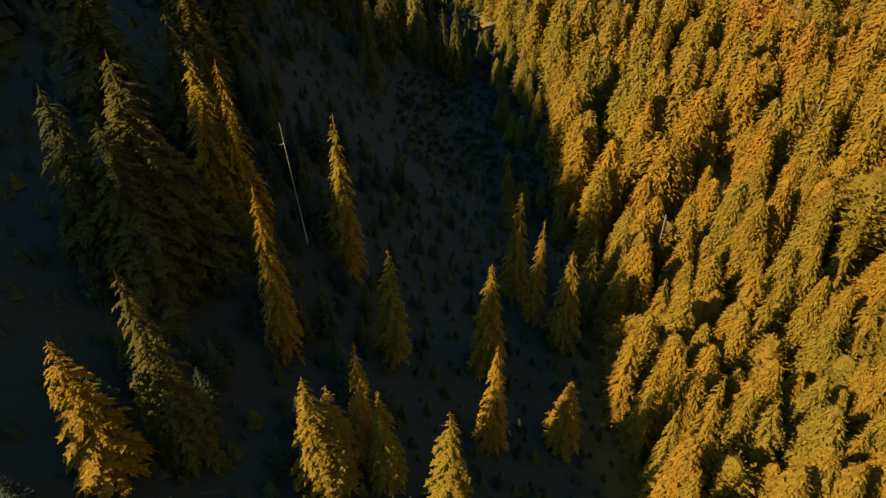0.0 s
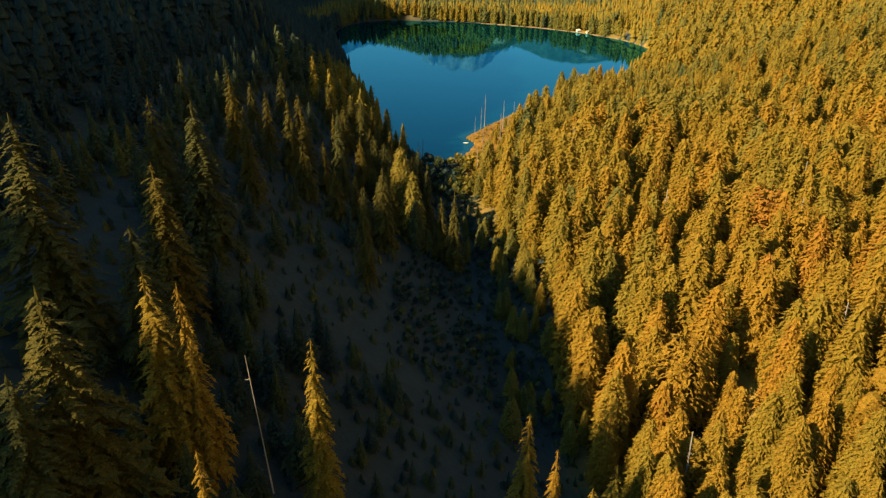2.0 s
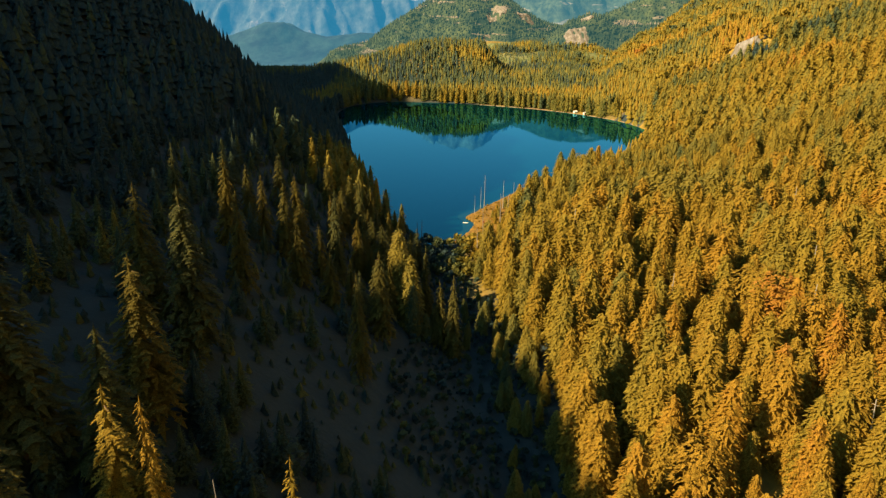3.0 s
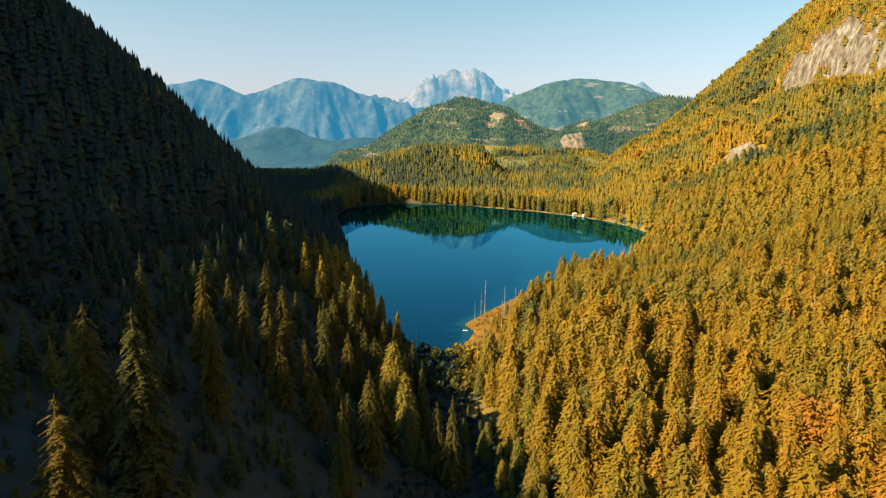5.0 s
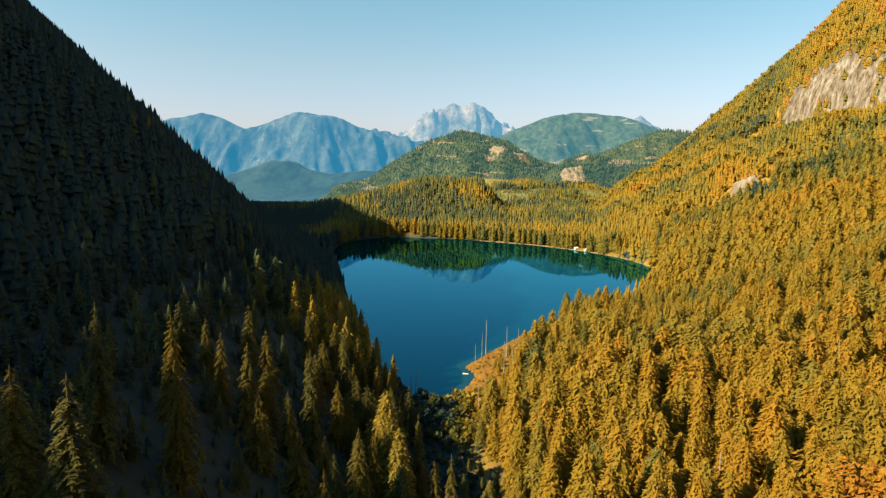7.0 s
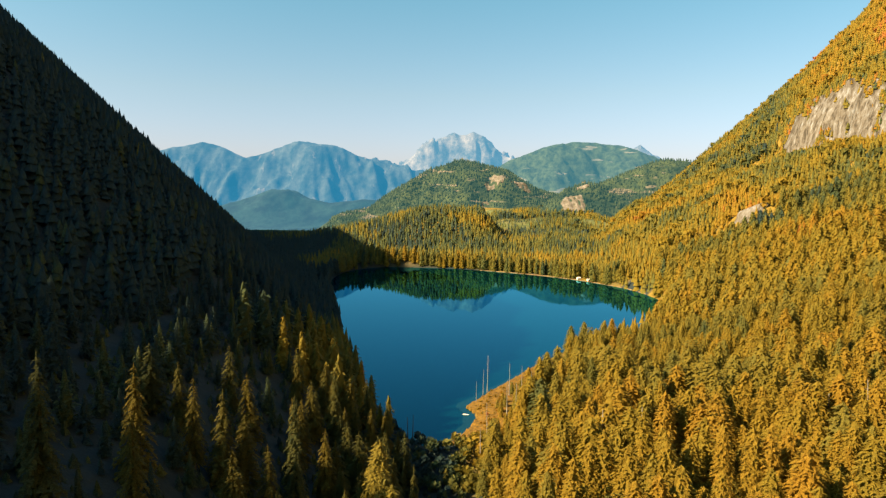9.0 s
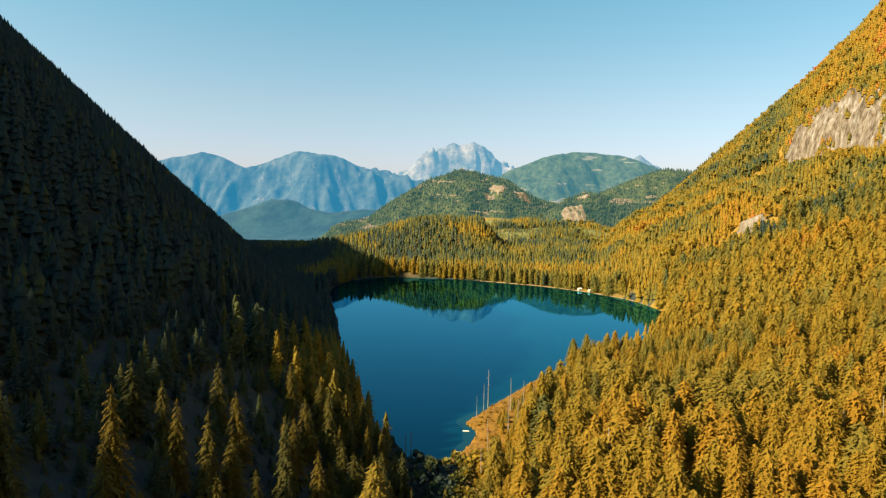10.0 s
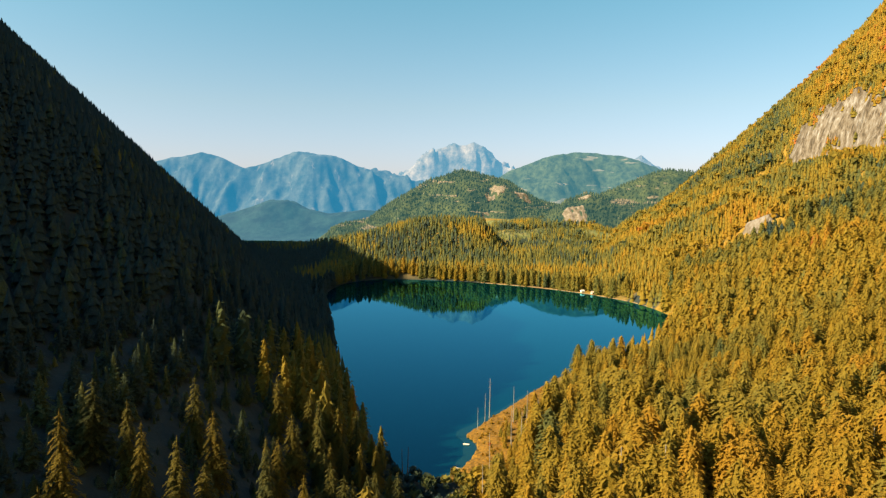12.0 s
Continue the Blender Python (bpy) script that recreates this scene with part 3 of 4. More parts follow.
def stem(seed, base=0.013, top=0.002, lean=0.0, sides=6, limbs=0, high=0.97):
    """A tapered trunk with a few bare limbs, one unit high."""
    r = random.Random(seed)
    v, f = [], []
    levels = [-0.06, 0.0, 0.25, 0.5, 0.75, high]
    for z in levels:
        rr = base + (top - base) * max(z, 0)
        rr *= 1.35 if z <= 0 else 1
        for s in range(sides):
            a = 2 * math.pi * s / sides
            v.append((math.cos(a) * rr + lean * z * z, math.sin(a) * rr, z))
    for lvl in range(len(levels) - 1):
        for s in range(sides):
            p, q = lvl * sides + s, lvl * sides + (s + 1) % sides
            f += [(p, q, q + sides), (p, q + sides, p + sides)]
    for i in range(limbs):
        z, a, ln = r.uniform(0.3, 0.92), r.uniform(0, 6.283), r.uniform(0.02, 0.07)
        ca, sa, n = math.cos(a), math.sin(a), len(v)
        th = 0.0025
        v += [(0, 0, z + th), (-sa * th, ca * th, z - th), (sa * th, -ca * th, z - th), (ca * ln, sa * ln, z + r.uniform(-0.03, 0.01))]
        f += [(n, n + 1, n + 3), (n + 1, n + 2, n + 3), (n + 2, n, n + 3)]
    return np.array(v), np.array(f)


def scatter(x0, x1, y0, y1, step, seed):
    g = np.random.RandomState(seed)
    xs, ys = np.meshgrid(np.arange(x0, x1, step), np.arange(y0, y1, step))
    xs = xs + g.uniform(-0.48, 0.48, xs.shape) * step
    ys = ys + g.uniform(-0.48, 0.48, ys.shape) * step
    return xs.ravel(), ys.ravel(), g


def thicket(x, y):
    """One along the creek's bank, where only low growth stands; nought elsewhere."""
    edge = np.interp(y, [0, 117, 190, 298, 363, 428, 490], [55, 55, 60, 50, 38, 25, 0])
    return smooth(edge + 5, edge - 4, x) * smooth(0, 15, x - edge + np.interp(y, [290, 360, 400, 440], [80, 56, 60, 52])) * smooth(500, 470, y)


def shore_growth(x, y):
    """How high trees have grown behind the marsh; one elsewhere."""
    inside = (x > -6) & (x < 110) & (y > 490) & (y < 710)
    bank = (x < 60) & (x > 10) & (y > 420) & (y < 500)
    return np.where(inside, 0.25 + 0.75 * smooth(16, 58, from_shore(x, y)), np.where(bank, 0.6 + 0.4 * smooth(30, 58, x), 1.0))


def planted(x, y, z, high, wide, turn, tint, protos, pick):
    """All those trees joined into one set of arrays."""
    vs, fs, ts, n = [], [], [], 0
    for k, (pv, pf) in enumerate(protos):
        m = np.nonzero(pick == k)[0]
        if not len(m):
            continue
        c, s = np.cos(turn[m])[:, None], np.sin(turn[m])[:, None]
        px, py, pz = pv[:, 0][None], pv[:, 1][None], pv[:, 2][None]
        hh, ww = high[m][:, None], (high * wide)[m][:, None]
        out = np.stack([x[m][:, None] + (px * c - py * s) * ww, y[m][:, None] + (px * s + py * c) * ww, z[m][:, None] + pz * hh], -1)
        fs.append((pf[None] + (n + np.arange(len(m)) * len(pv))[:, None, None]).reshape(-1, 3))
        vs.append(out.reshape(-1, 3))
        ts.append(np.repeat(tint[m], len(pv)))
        n += len(m) * len(pv)
    return np.concatenate(vs), np.concatenate(fs), np.concatenate(ts)


def forest(name, label, x, y, g, protos, high=(36, 6), tint=(0.45, 0.18), sink=0.6, mat=None, wide=(0.85, 1.25), rare=0.05, free=False, soft=False):
    z = terrain(x, y) - sink
    n = len(x)
    mean, spread = (high(x, y), 6) if callable(high) else high
    hh = np.clip(mean + g.normal(0, spread, n), mean * 0.5, mean * 1.25) * (1 - (0.62 + 0.18 * smooth(370, 400, y)) * thicket(x, y)) * (1 - 0.3 * smooth(540, 640, y) * smooth(320, 220, x) * smooth(-10, 10, x) * smooth(900, 800, y)) * shore_growth(x, y)
    hh = np.clip(mean + g.normal(0, spread, n), mean * 0.5, mean * 1.4) if free else hh
    tt = np.clip((tint(x, y) if callable(tint) else tint[0]) + g.normal(0, 0.085 if callable(tint) else tint[1], n), 0, 1)
    v, f, t = planted(x, y, z, hh, g.uniform(*wide, n), g.uniform(0, 6.28, n), tt, protos, np.where((g.rand(n) < rare) & (x > 60), len(protos) - 1, g.randint(0, max(len(protos) - 1, 1), n)))
    ob = new(name, mesh_of(name, v, f, mat or M_MANY, t, soft))
    return tagged(ob, label, "forest", kind="stuff")


def keep(x, y, g, test):
    m = test(x, y)
    return x[m], y[m], g


SHAPES = ((11, 0.55, 0.19), (12, 0.6, 0.205), (13, 0.5, 0.175), (14, 0.65, 0.21), (17, 0.5, 0.185), (18, 0.45, 0.16))
NEAR = [full_crown(s, 820, w * 0.95, q + 0.08, size=0.82) for s, q, w in SHAPES] + [full_crown(15, 1000, 0.17, rounded=True, size=0.8)]
LITE = [full_crown(s, 90, w * 0.95, q + 0.05, sides=5, size=1.6) for s, q, w in SHAPES]
MID = [full_crown(s, 560, w * 0.95, q + 0.08, sides=7, size=0.95) for s, q, w in SHAPES] + [full_crown(16, 640, 0.17, sides=7, rounded=True, size=0.95)]
SMALL = [fir(s, 190, 0.22, 0.75, core=0.6) for s in (71, 72, 73, 74)]
FAR = [far_conifer(s, radius=0.24) for s in (21, 22, 23, 24)]
SLIM = [far_conifer(s, 3, 5, 0.20) for s in (31, 32, 33, 34)]
TINY = [far_conifer(s, 2, 5, 0.26) for s in (41, 42, 43)]


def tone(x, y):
    """How far a tree has turned from green to gold and rust; shade is tinted in as darkening."""
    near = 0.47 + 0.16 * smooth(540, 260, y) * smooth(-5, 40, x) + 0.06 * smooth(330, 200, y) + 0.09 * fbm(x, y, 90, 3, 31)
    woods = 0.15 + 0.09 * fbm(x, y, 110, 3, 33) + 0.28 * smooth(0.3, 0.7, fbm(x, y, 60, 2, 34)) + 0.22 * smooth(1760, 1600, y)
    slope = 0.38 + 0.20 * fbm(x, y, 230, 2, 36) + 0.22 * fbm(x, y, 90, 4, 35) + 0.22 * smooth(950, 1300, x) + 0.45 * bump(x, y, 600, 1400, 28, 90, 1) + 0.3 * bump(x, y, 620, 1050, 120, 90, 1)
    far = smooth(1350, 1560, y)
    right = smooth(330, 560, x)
    # shaded left slope, far spit and creek bank: their shade is subtracted as tint
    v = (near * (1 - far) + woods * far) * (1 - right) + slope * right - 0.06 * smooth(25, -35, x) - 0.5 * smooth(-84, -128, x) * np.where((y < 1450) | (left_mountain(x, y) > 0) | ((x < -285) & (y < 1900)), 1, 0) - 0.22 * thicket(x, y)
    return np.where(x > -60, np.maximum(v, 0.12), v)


def outside(x, y):
    d = from_shore(x, y)
    marsh = (x > -6) & (x < 80) & (y > 485) & (y < 700)
    outlet = (x > -28) & (x < 20) & (y > 455) & (y < 505)
    yard = (x - 269) ** 2 + (y - 1349) ** 2 < 22 ** 2
    return (d > np.where(y > 800, 1, 7)) & ~(marsh & (d < 18)) & ~outlet & ~bare(x, y) & ~yard


def far_row(x, y):
    """The tall trees that line the far end of the lake."""
    return (y > 1260) & (from_shore(x, y) < 34)


def close(x, y):
    """The stretch of valley under the flight, planted tree by tree."""
    return (x > -76) & (x < 150) & (y > 45) & (y < 215)


x, y, g = keep(*scatter(-20, 470, 20, 400, 11.0, 41), lambda x, y: outside(x, y) & ~close(x, y) & (x < 0.85 * y + 40) & ((x > 24) | (y > 340)))
forest("conifer_forest", "dense golden green conifer forest on the sunny side", x, y, g, NEAR, high=(38, 9), tint=tone, wide=(1.0, 1.5))
x, y, g = keep(*scatter(-20, 560, 400, 780, 11.6, 47), lambda x, y: outside(x, y) & (x < 0.75 * y))
forest("shore_conifer_forest", "dense golden green conifer forest by the lake", x, y, g, MID, high=(37, 8), tint=tone, wide=(1.05, 1.6))
x, y, g = keep(*scatter(-110, -14, 488, 640, 14.0, 42), outside)
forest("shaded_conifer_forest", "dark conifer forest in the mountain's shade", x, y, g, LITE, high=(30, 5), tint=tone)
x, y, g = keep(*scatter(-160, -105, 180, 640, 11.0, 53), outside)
forest("slope_foot_forest", "conifers tinted dark with shade at the foot of the slope", x, y, g, SMALL, high=(17, 3), tint=tone)
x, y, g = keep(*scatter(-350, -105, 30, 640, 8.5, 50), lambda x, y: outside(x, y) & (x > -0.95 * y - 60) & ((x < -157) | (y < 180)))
forest("steep_conifer_forest", "dense conifer forest on the steep slope, tinted dark with shade", x, y, g, FAR, high=(20, 4), tint=tone, soft=True)
# out of sight: trees added only to raise the ridge's shadow line
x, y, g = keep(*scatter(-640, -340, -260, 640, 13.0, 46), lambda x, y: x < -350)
forest("ridge_shade_trees", "unseen conifer forest added along the ridge to shade the valley", x, y, g, FAR, high=(40, 5), tint=tone, soft=True)
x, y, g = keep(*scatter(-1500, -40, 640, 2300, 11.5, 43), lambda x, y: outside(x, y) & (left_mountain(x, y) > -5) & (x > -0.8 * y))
forest("mountain_conifer_forest", "conifer forest on the shaded mountain, its shade tinted in", x, y, g, SLIM, high=(28, 5), tint=tone, soft=True)
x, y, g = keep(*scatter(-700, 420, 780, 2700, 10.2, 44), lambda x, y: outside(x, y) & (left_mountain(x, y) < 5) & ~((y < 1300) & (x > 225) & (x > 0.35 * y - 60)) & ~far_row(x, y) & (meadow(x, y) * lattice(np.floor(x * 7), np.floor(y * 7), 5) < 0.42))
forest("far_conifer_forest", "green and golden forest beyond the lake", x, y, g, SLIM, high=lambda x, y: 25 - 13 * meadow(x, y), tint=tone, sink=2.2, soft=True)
x, y, g = keep(*scatter(-220, 420, 1250, 1700, 9.5, 54), lambda x, y: outside(x, y) & (left_mountain(x, y) < 5) & far_row(x, y))
forest("far_shore_forest", "tall golden conifers lining the far shore", x, y, g, LITE, high=(31, 6), tint=lambda x, y: tone(x, y) - 0.10, wide=(1.0, 1.4))
x, y, g = keep(*scatter(225, 760, 560, 1300, 13.5, 49), lambda x, y: outside(x, y) & (x < 0.73 * y - 40) & ((y > 780) | (x > 560)) & (x > 0.35 * y - 60))
forest("lakeside_forest", "golden green conifer forest above the lake", x, y, g, LITE, high=(33, 6), tint=tone, wide=(1.25, 1.8))
x, y, g = keep(*scatter(420, 2250, 560, 3050, 10.6, 48), lambda x, y: outside(x, y) & (x < 0.73 * y - 60) & ((y >= 1300) | (x >= 760)) & (meadow(x, y) * lattice(np.floor(x * 7), np.floor(y * 7), 5) < 0.42))
forest("mountainside_forest", "green, golden and rust coloured forest on the steep slope", x, y, g, SLIM + [broadleaf(26, 26, 0.4)], high=lambda x, y: 24 - 12 * meadow(x, y), tint=tone, wide=(0.9, 1.4), rare=0.1, soft=True)


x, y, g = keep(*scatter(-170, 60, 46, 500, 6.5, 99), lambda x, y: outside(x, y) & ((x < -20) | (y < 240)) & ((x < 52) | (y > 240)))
# tint near nought gives the brush the floor's shade as colour
forest("valley_undergrowth", "low saplings and brush tinted dark for the shaded valley floor", x, y, g, TINY, high=(4.0, 1.3), tint=(0.08, 0.06), sink=0.5, free=True, rare=0.0, wide=(1.2, 2.0))


# wooded flanks of the nearer hills
CLEARED = [("backdrop_cleared_hill", 498, 2606, 46, 26), ("backdrop_cleared_hill", 552, 2668, 26, 10), ("backdrop_wooded_hill", 250, 3500, 48, 24), ("backdrop_wooded_hill", 408, 3520, 54, 12), ("backdrop_wooded_hill", 212, 3420, 24, 18)]
M_CLEAR = plain("cleared_slope", [(0.3, (0.045, 0.055, 0.040)), (0.5, (0.12, 0.118, 0.112)), (0.7, (0.19, 0.19, 0.195))], 0.07)


def cleared(x, y, grow=1.0):
    hit = np.zeros(np.shape(x), bool)
    for _, cx, cy, rx, ry in CLEARED:
        hit |= ((x - cx) / rx) ** 2 + ((y - cy) / ry) ** 2 < grow + 0.9 * fbm(x, y, 45, 3, 66)
    return hit


for hill, cx, cy, rx, ry in CLEARED:
    gx, gy = np.meshgrid(np.linspace(cx - rx * 1.3, cx + rx * 1.3, 34), np.linspace(cy - ry * 1.3, cy + ry * 1.3, 26))
    gz = SLOPES[hill](gx, gy) + np.where(cleared(gx, gy), 1.2, -9)
    q = np.arange(gx.size).reshape(gx.shape)
    f = np.stack([q[:-1, :-1], q[:-1, 1:], q[1:, 1:], q[1:, :-1]], -1).reshape(-1, 4)
    tagged(new("ground_clearing", mesh_of("ground_clearing", np.stack([gx, gy, gz], -1).reshape(-1, 3), f, M_CLEAR)), "pale logged clearing on a wooded hill", "clearing", kind="structure")

# these trees share the hill's material, with haze added as emission
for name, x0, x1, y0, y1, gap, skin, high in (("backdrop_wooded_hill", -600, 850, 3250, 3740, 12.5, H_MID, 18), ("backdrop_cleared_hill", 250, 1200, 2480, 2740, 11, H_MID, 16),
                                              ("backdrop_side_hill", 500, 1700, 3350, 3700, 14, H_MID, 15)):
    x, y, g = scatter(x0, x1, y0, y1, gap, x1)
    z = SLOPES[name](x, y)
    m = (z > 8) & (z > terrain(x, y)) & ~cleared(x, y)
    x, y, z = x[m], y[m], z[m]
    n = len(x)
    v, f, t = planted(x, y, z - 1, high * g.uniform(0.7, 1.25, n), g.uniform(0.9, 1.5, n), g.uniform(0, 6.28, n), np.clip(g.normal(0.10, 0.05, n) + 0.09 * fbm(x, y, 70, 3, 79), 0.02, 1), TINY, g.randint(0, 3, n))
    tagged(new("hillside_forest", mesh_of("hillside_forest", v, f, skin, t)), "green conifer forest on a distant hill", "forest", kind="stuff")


# ---- rock ----
def rock_sheet(name, label, u0, u1, v0, v1, place, step, lift):
    """Rock that lies a little proud of the slope, gullied downhill, only where it is bare."""
    gu, gv = np.meshgrid(np.arange(u0, u1, step), np.arange(v0, v1, step))
    x, y = place(gu, gv)
    z = terrain(x, y)
    cracks = fbm(gu, gv * 0.25, 26, 4, 81, True)
    shown = bare(x, y) & (from_shore(x, y) > 5)
    z = z + np.where(shown, lift + cracks * 7 - 9 * (fbm(x, y, 20, 2, 62) > 0.28), -6)
    n, m = gu.shape[1], gu.shape[0]
    i = np.arange(n * m).reshape(m, n)
    f = np.stack([i[:-1, :-1], i[:-1, 1:], i[1:, 1:], i[1:, :-1]], -1).reshape(-1, 4)
    ob = new(name, mesh_of(name, np.stack([x, y, z], -1).reshape(-1, 3), f, M_ROCK))
    return tagged(ob, label, "cliff", kind="structure")


def cliff_face(name, label, s0, s1, cols, rows):
    """The great cliff: a fluted, ledged wall that leans back into the mountain."""
    gs, gv = np.meshgrid(np.linspace(s0, s1, cols), np.linspace(0, 1, rows))

    def on(s, n):
        return 985 + s * 0.2 + n * 0.98, 2010 - s * 0.98 + n * 0.2
    k = smooth(-30, 90, gs)
    low, high = on(gs, -2 - 44 * k), on(gs, 5 + 25 * k)
    z0 = terrain(*low) - 10 + fbm(gs, gs * 0, 45, 3, 82) * 10
    z1 = terrain(*high) + 5 + fbm(gs, gs * 0, 30, 3, 83) * 7
    z = z0 + (z1 - z0) * gv
    ledge = np.floor(gv * 7 + 1.2 * fbm(gs, gv * 0, 70, 3, 84)) / 7
    n = -2 - 44 * k + (12 + 50 * k) * (0.88 * gv + 0.12 * ledge) - 8 * fbm(gs, z * 0.16, 34, 4, 85, True) - 6 * fbm(gs, z * 0.05, 12, 3, 90, True) - 9 * fbm(gs, z * 0.5, 90, 3, 86) - 4
    x, y = on(gs, n)
    i = np.arange(cols * rows).reshape(rows, cols)
    f = np.stack([i[:-1, :-1], i[:-1, 1:], i[1:, 1:], i[1:, :-1]], -1).reshape(-1, 4)
    ob = new(name, mesh_of(name, np.stack([x, y, z], -1).reshape(-1, 3), f, M_ROCK))
    tagged(ob, label, "cliff", kind="structure")
    # growth on the ledges and along the ragged rims
    g = np.random.RandomState(87)
    patch = fbm(gs, z * 1.3, 48, 4, 88) + 0.9 * np.maximum(smooth(0.14, 0.0, gv), smooth(0.82, 1.0, gv)) + 0.9 * smooth(40, 0, gs)
    m = (patch > 0.47) & (g.rand(*gs.shape) < 0.26)
    x, y, z = x[m], y[m], z[m]
    n = len(x)
    v, f, t = planted(x, y, z - 3, g.uniform(9, 20, n), g.uniform(0.9, 1.5, n), g.uniform(0, 6.28, n), np.clip(g.normal(0.5, 0.22, n), 0, 1), TINY, g.randint(0, 3, n))
    tagged(new("cliff_growth", mesh_of("cliff_growth", v, f, M_MANY, t)), "rust and green trees clinging to the cliff ledges", "trees", kind="stuff")


cliff_face("cliff", "pale grey and tan rock cliff streaked by water", -8, 560, 260, 48)
rock_sheet("rock_slab", "pale bare rock slabs on the wooded slope", -60, 40, -50, 50, lambda u, v: (565 + u - 0.5 * v, 1345 + v), 3, 2.0)

# ---- outlet of the lake ----
M_GRASS = plain("marsh_grass", [(0.34, (0.042, 0.034, 0.006)), (0.5, (0.110, 0.066, 0.008)), (0.66, (0.180, 0.104, 0.011))], 0.6)
M_SHALLOW = water("shallow_water", (0.004, 0.022, 0.026))
M_PALE = plain("weathered_white_paint", [(0.3, (0.55, 0.53, 0.5)), (0.7, (0.8, 0.79, 0.76))], 2.0, 0.5, 0.05)
M_SAND = plain("gravel_beach", [(0.3, (0.07, 0.050, 0.024)), (0.7, (0.19, 0.145, 0.085))], 0.3)


def strip(name, label, category, test, lift, mat, x0, x1, y0, y1, step, wave=0.0):
    """A thin cover laid over the ground where test holds."""
    gx, gy = np.meshgrid(np.arange(x0, x1, step), np.arange(y0, y1, step))
    d = from_shore(gx, gy)
    z = terrain(gx, gy)
    ok = test(gx, gy, d)
    z = np.where(ok, np.maximum(z, 0.0) + lift + wave * np.abs(fbm(gx, gy, 6, 3, 91)), z - 1.5)
    n, m = gx.shape[1], gx.shape[0]
    i = np.arange(n * m).reshape(m, n)
    q = np.stack([i[:-1, :-1], i[:-1, 1:], i[1:, 1:], i[1:, :-1]], -1).reshape(-1, 4)
    q = q[ok.ravel()[q].any(1)]
    ids, inv = np.unique(q, return_inverse=True)
    v = np.stack([gx, gy, z], -1).reshape(-1, 3)[ids]
    return tagged(new(name, mesh_of(name, v, inv.reshape(-1, 4), mat)), label, category, kind="structure")


strip("ground_marsh", "orange brown marsh grass on the lake shore", "marsh", lambda x, y, d: (d > 0.5) & (d < 34), 0.8, M_GRASS, -4, 90, 497, 705, 2.0, 1.0)
# thin beach round the far end of the lake
n = len(OUTLINE)
run = [i for i in range(n) if OUTLINE[i][1] > 1000 and OUTLINE[i][0] > 70]
edge = []
for i in run:
    t = OUTLINE[(i + 1) % n] - OUTLINE[i - 1]
    o = np.array([-t[1], t[0]]) / np.hypot(*t)
    if from_shore(OUTLINE[i][0] + o[0] * 3, OUTLINE[i][1] + o[1] * 3) < 0:
        o = -o
    w = (0.7 + max(0.0, 4.5 * math.sin(i * 0.55) + 2.5 * math.sin(i * 1.7))) * (0.25 if OUTLINE[i][0] > 235 else 1)
    edge.append((OUTLINE[i] - o * 1.0, OUTLINE[i] + o * w))
bv = [(a[0], a[1], -0.05) for a, b in edge] + [(b[0], b[1], 1.3) for a, b in edge]
bf = [(i, i + 1, len(edge) + i + 1, len(edge) + i) for i in range(len(edge) - 1)]
tagged(new("ground_beach", mesh_of("ground_beach", bv, bf, M_SAND)), "thin pale gravel beach along the far shore", "beach", kind="structure")

x, y, g = keep(*scatter(0, 95, 495, 705, 3.0, 92), lambda x, y: (from_shore(x, y) > 1.0) & (from_shore(x, y) < 32))
m = g.rand(len(x)) < smooth(0, 14, from_shore(x, y)) * 0.4 + 0.08
x, y = x[m], y[m]
forest("marsh_shrubs", "low orange and golden shrubs behind the shore", x, y, g, [broadleaf(93, 54, 0.5), broadleaf(94, 48, 0.55)], high=(2.6, 1.0), tint=(0.72, 0.10), sink=0.5, free=True)
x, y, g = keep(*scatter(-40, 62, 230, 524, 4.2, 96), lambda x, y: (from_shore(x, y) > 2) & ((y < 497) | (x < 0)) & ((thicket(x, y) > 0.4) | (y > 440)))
# the left part has shade in its tint; the sunny side turns gold
forest("creek_undergrowth", "low shrubs and saplings along the creek, partly tinted dark for shade", x, y, g, [broadleaf(97, 27, 0.42), far_conifer(98, 3, 6, 0.3)], high=lambda x, y: 4.2 + 3 * smooth(430, 450, y), tint=lambda x, y: 0.05 + 0.45 * smooth(2, 22, x) * smooth(425, 450, y), sink=0.7, free=True, rare=0.0)

for sx, sy, hh in ((37, 609, 31), (33, 598, 22), (27, 580, 17), (46, 545, 26), (52, 590, 27), (58, 566, 30), (50, 530, 28), (62, 545, 32), (30, 505, 24), (24, 470, 22)):
    ob = tagged(new("dead_tree"), "bare grey dead trunk at the marshy shore", "dead tree", "dead trunks")
    part_of = mesh_of("trunk", *stem(int(sx * 7 + sy), base=0.013, top=0.004, limbs=14), M_DEAD)
    tr = new("trunk", part_of)
    tr.parent = ob
    ob.matrix_basis = Matrix.LocRotScale((sx, sy, float(terrain(np.array([sx]), np.array([sy]))[0]) - 0.3), Euler((0.02, 0.03, sx)), (hh, hh, hh))
for sx, sy, hh in ((-16, 508, 17), (-19, 510, 15)):
    ob = tagged(new("dead_tree"), "dark drowned trunk standing in the shallows", "dead tree", "drowned trunks")
    tr = new("trunk", mesh_of("trunk", *stem(int(sy), base=0.02, top=0.008, limbs=5), M_BARK))
    tr.parent = ob
    ob.matrix_basis = Matrix.LocRotScale((sx, sy, -1.0), Euler((0.02, -0.02, sx)), (hh, hh, hh))

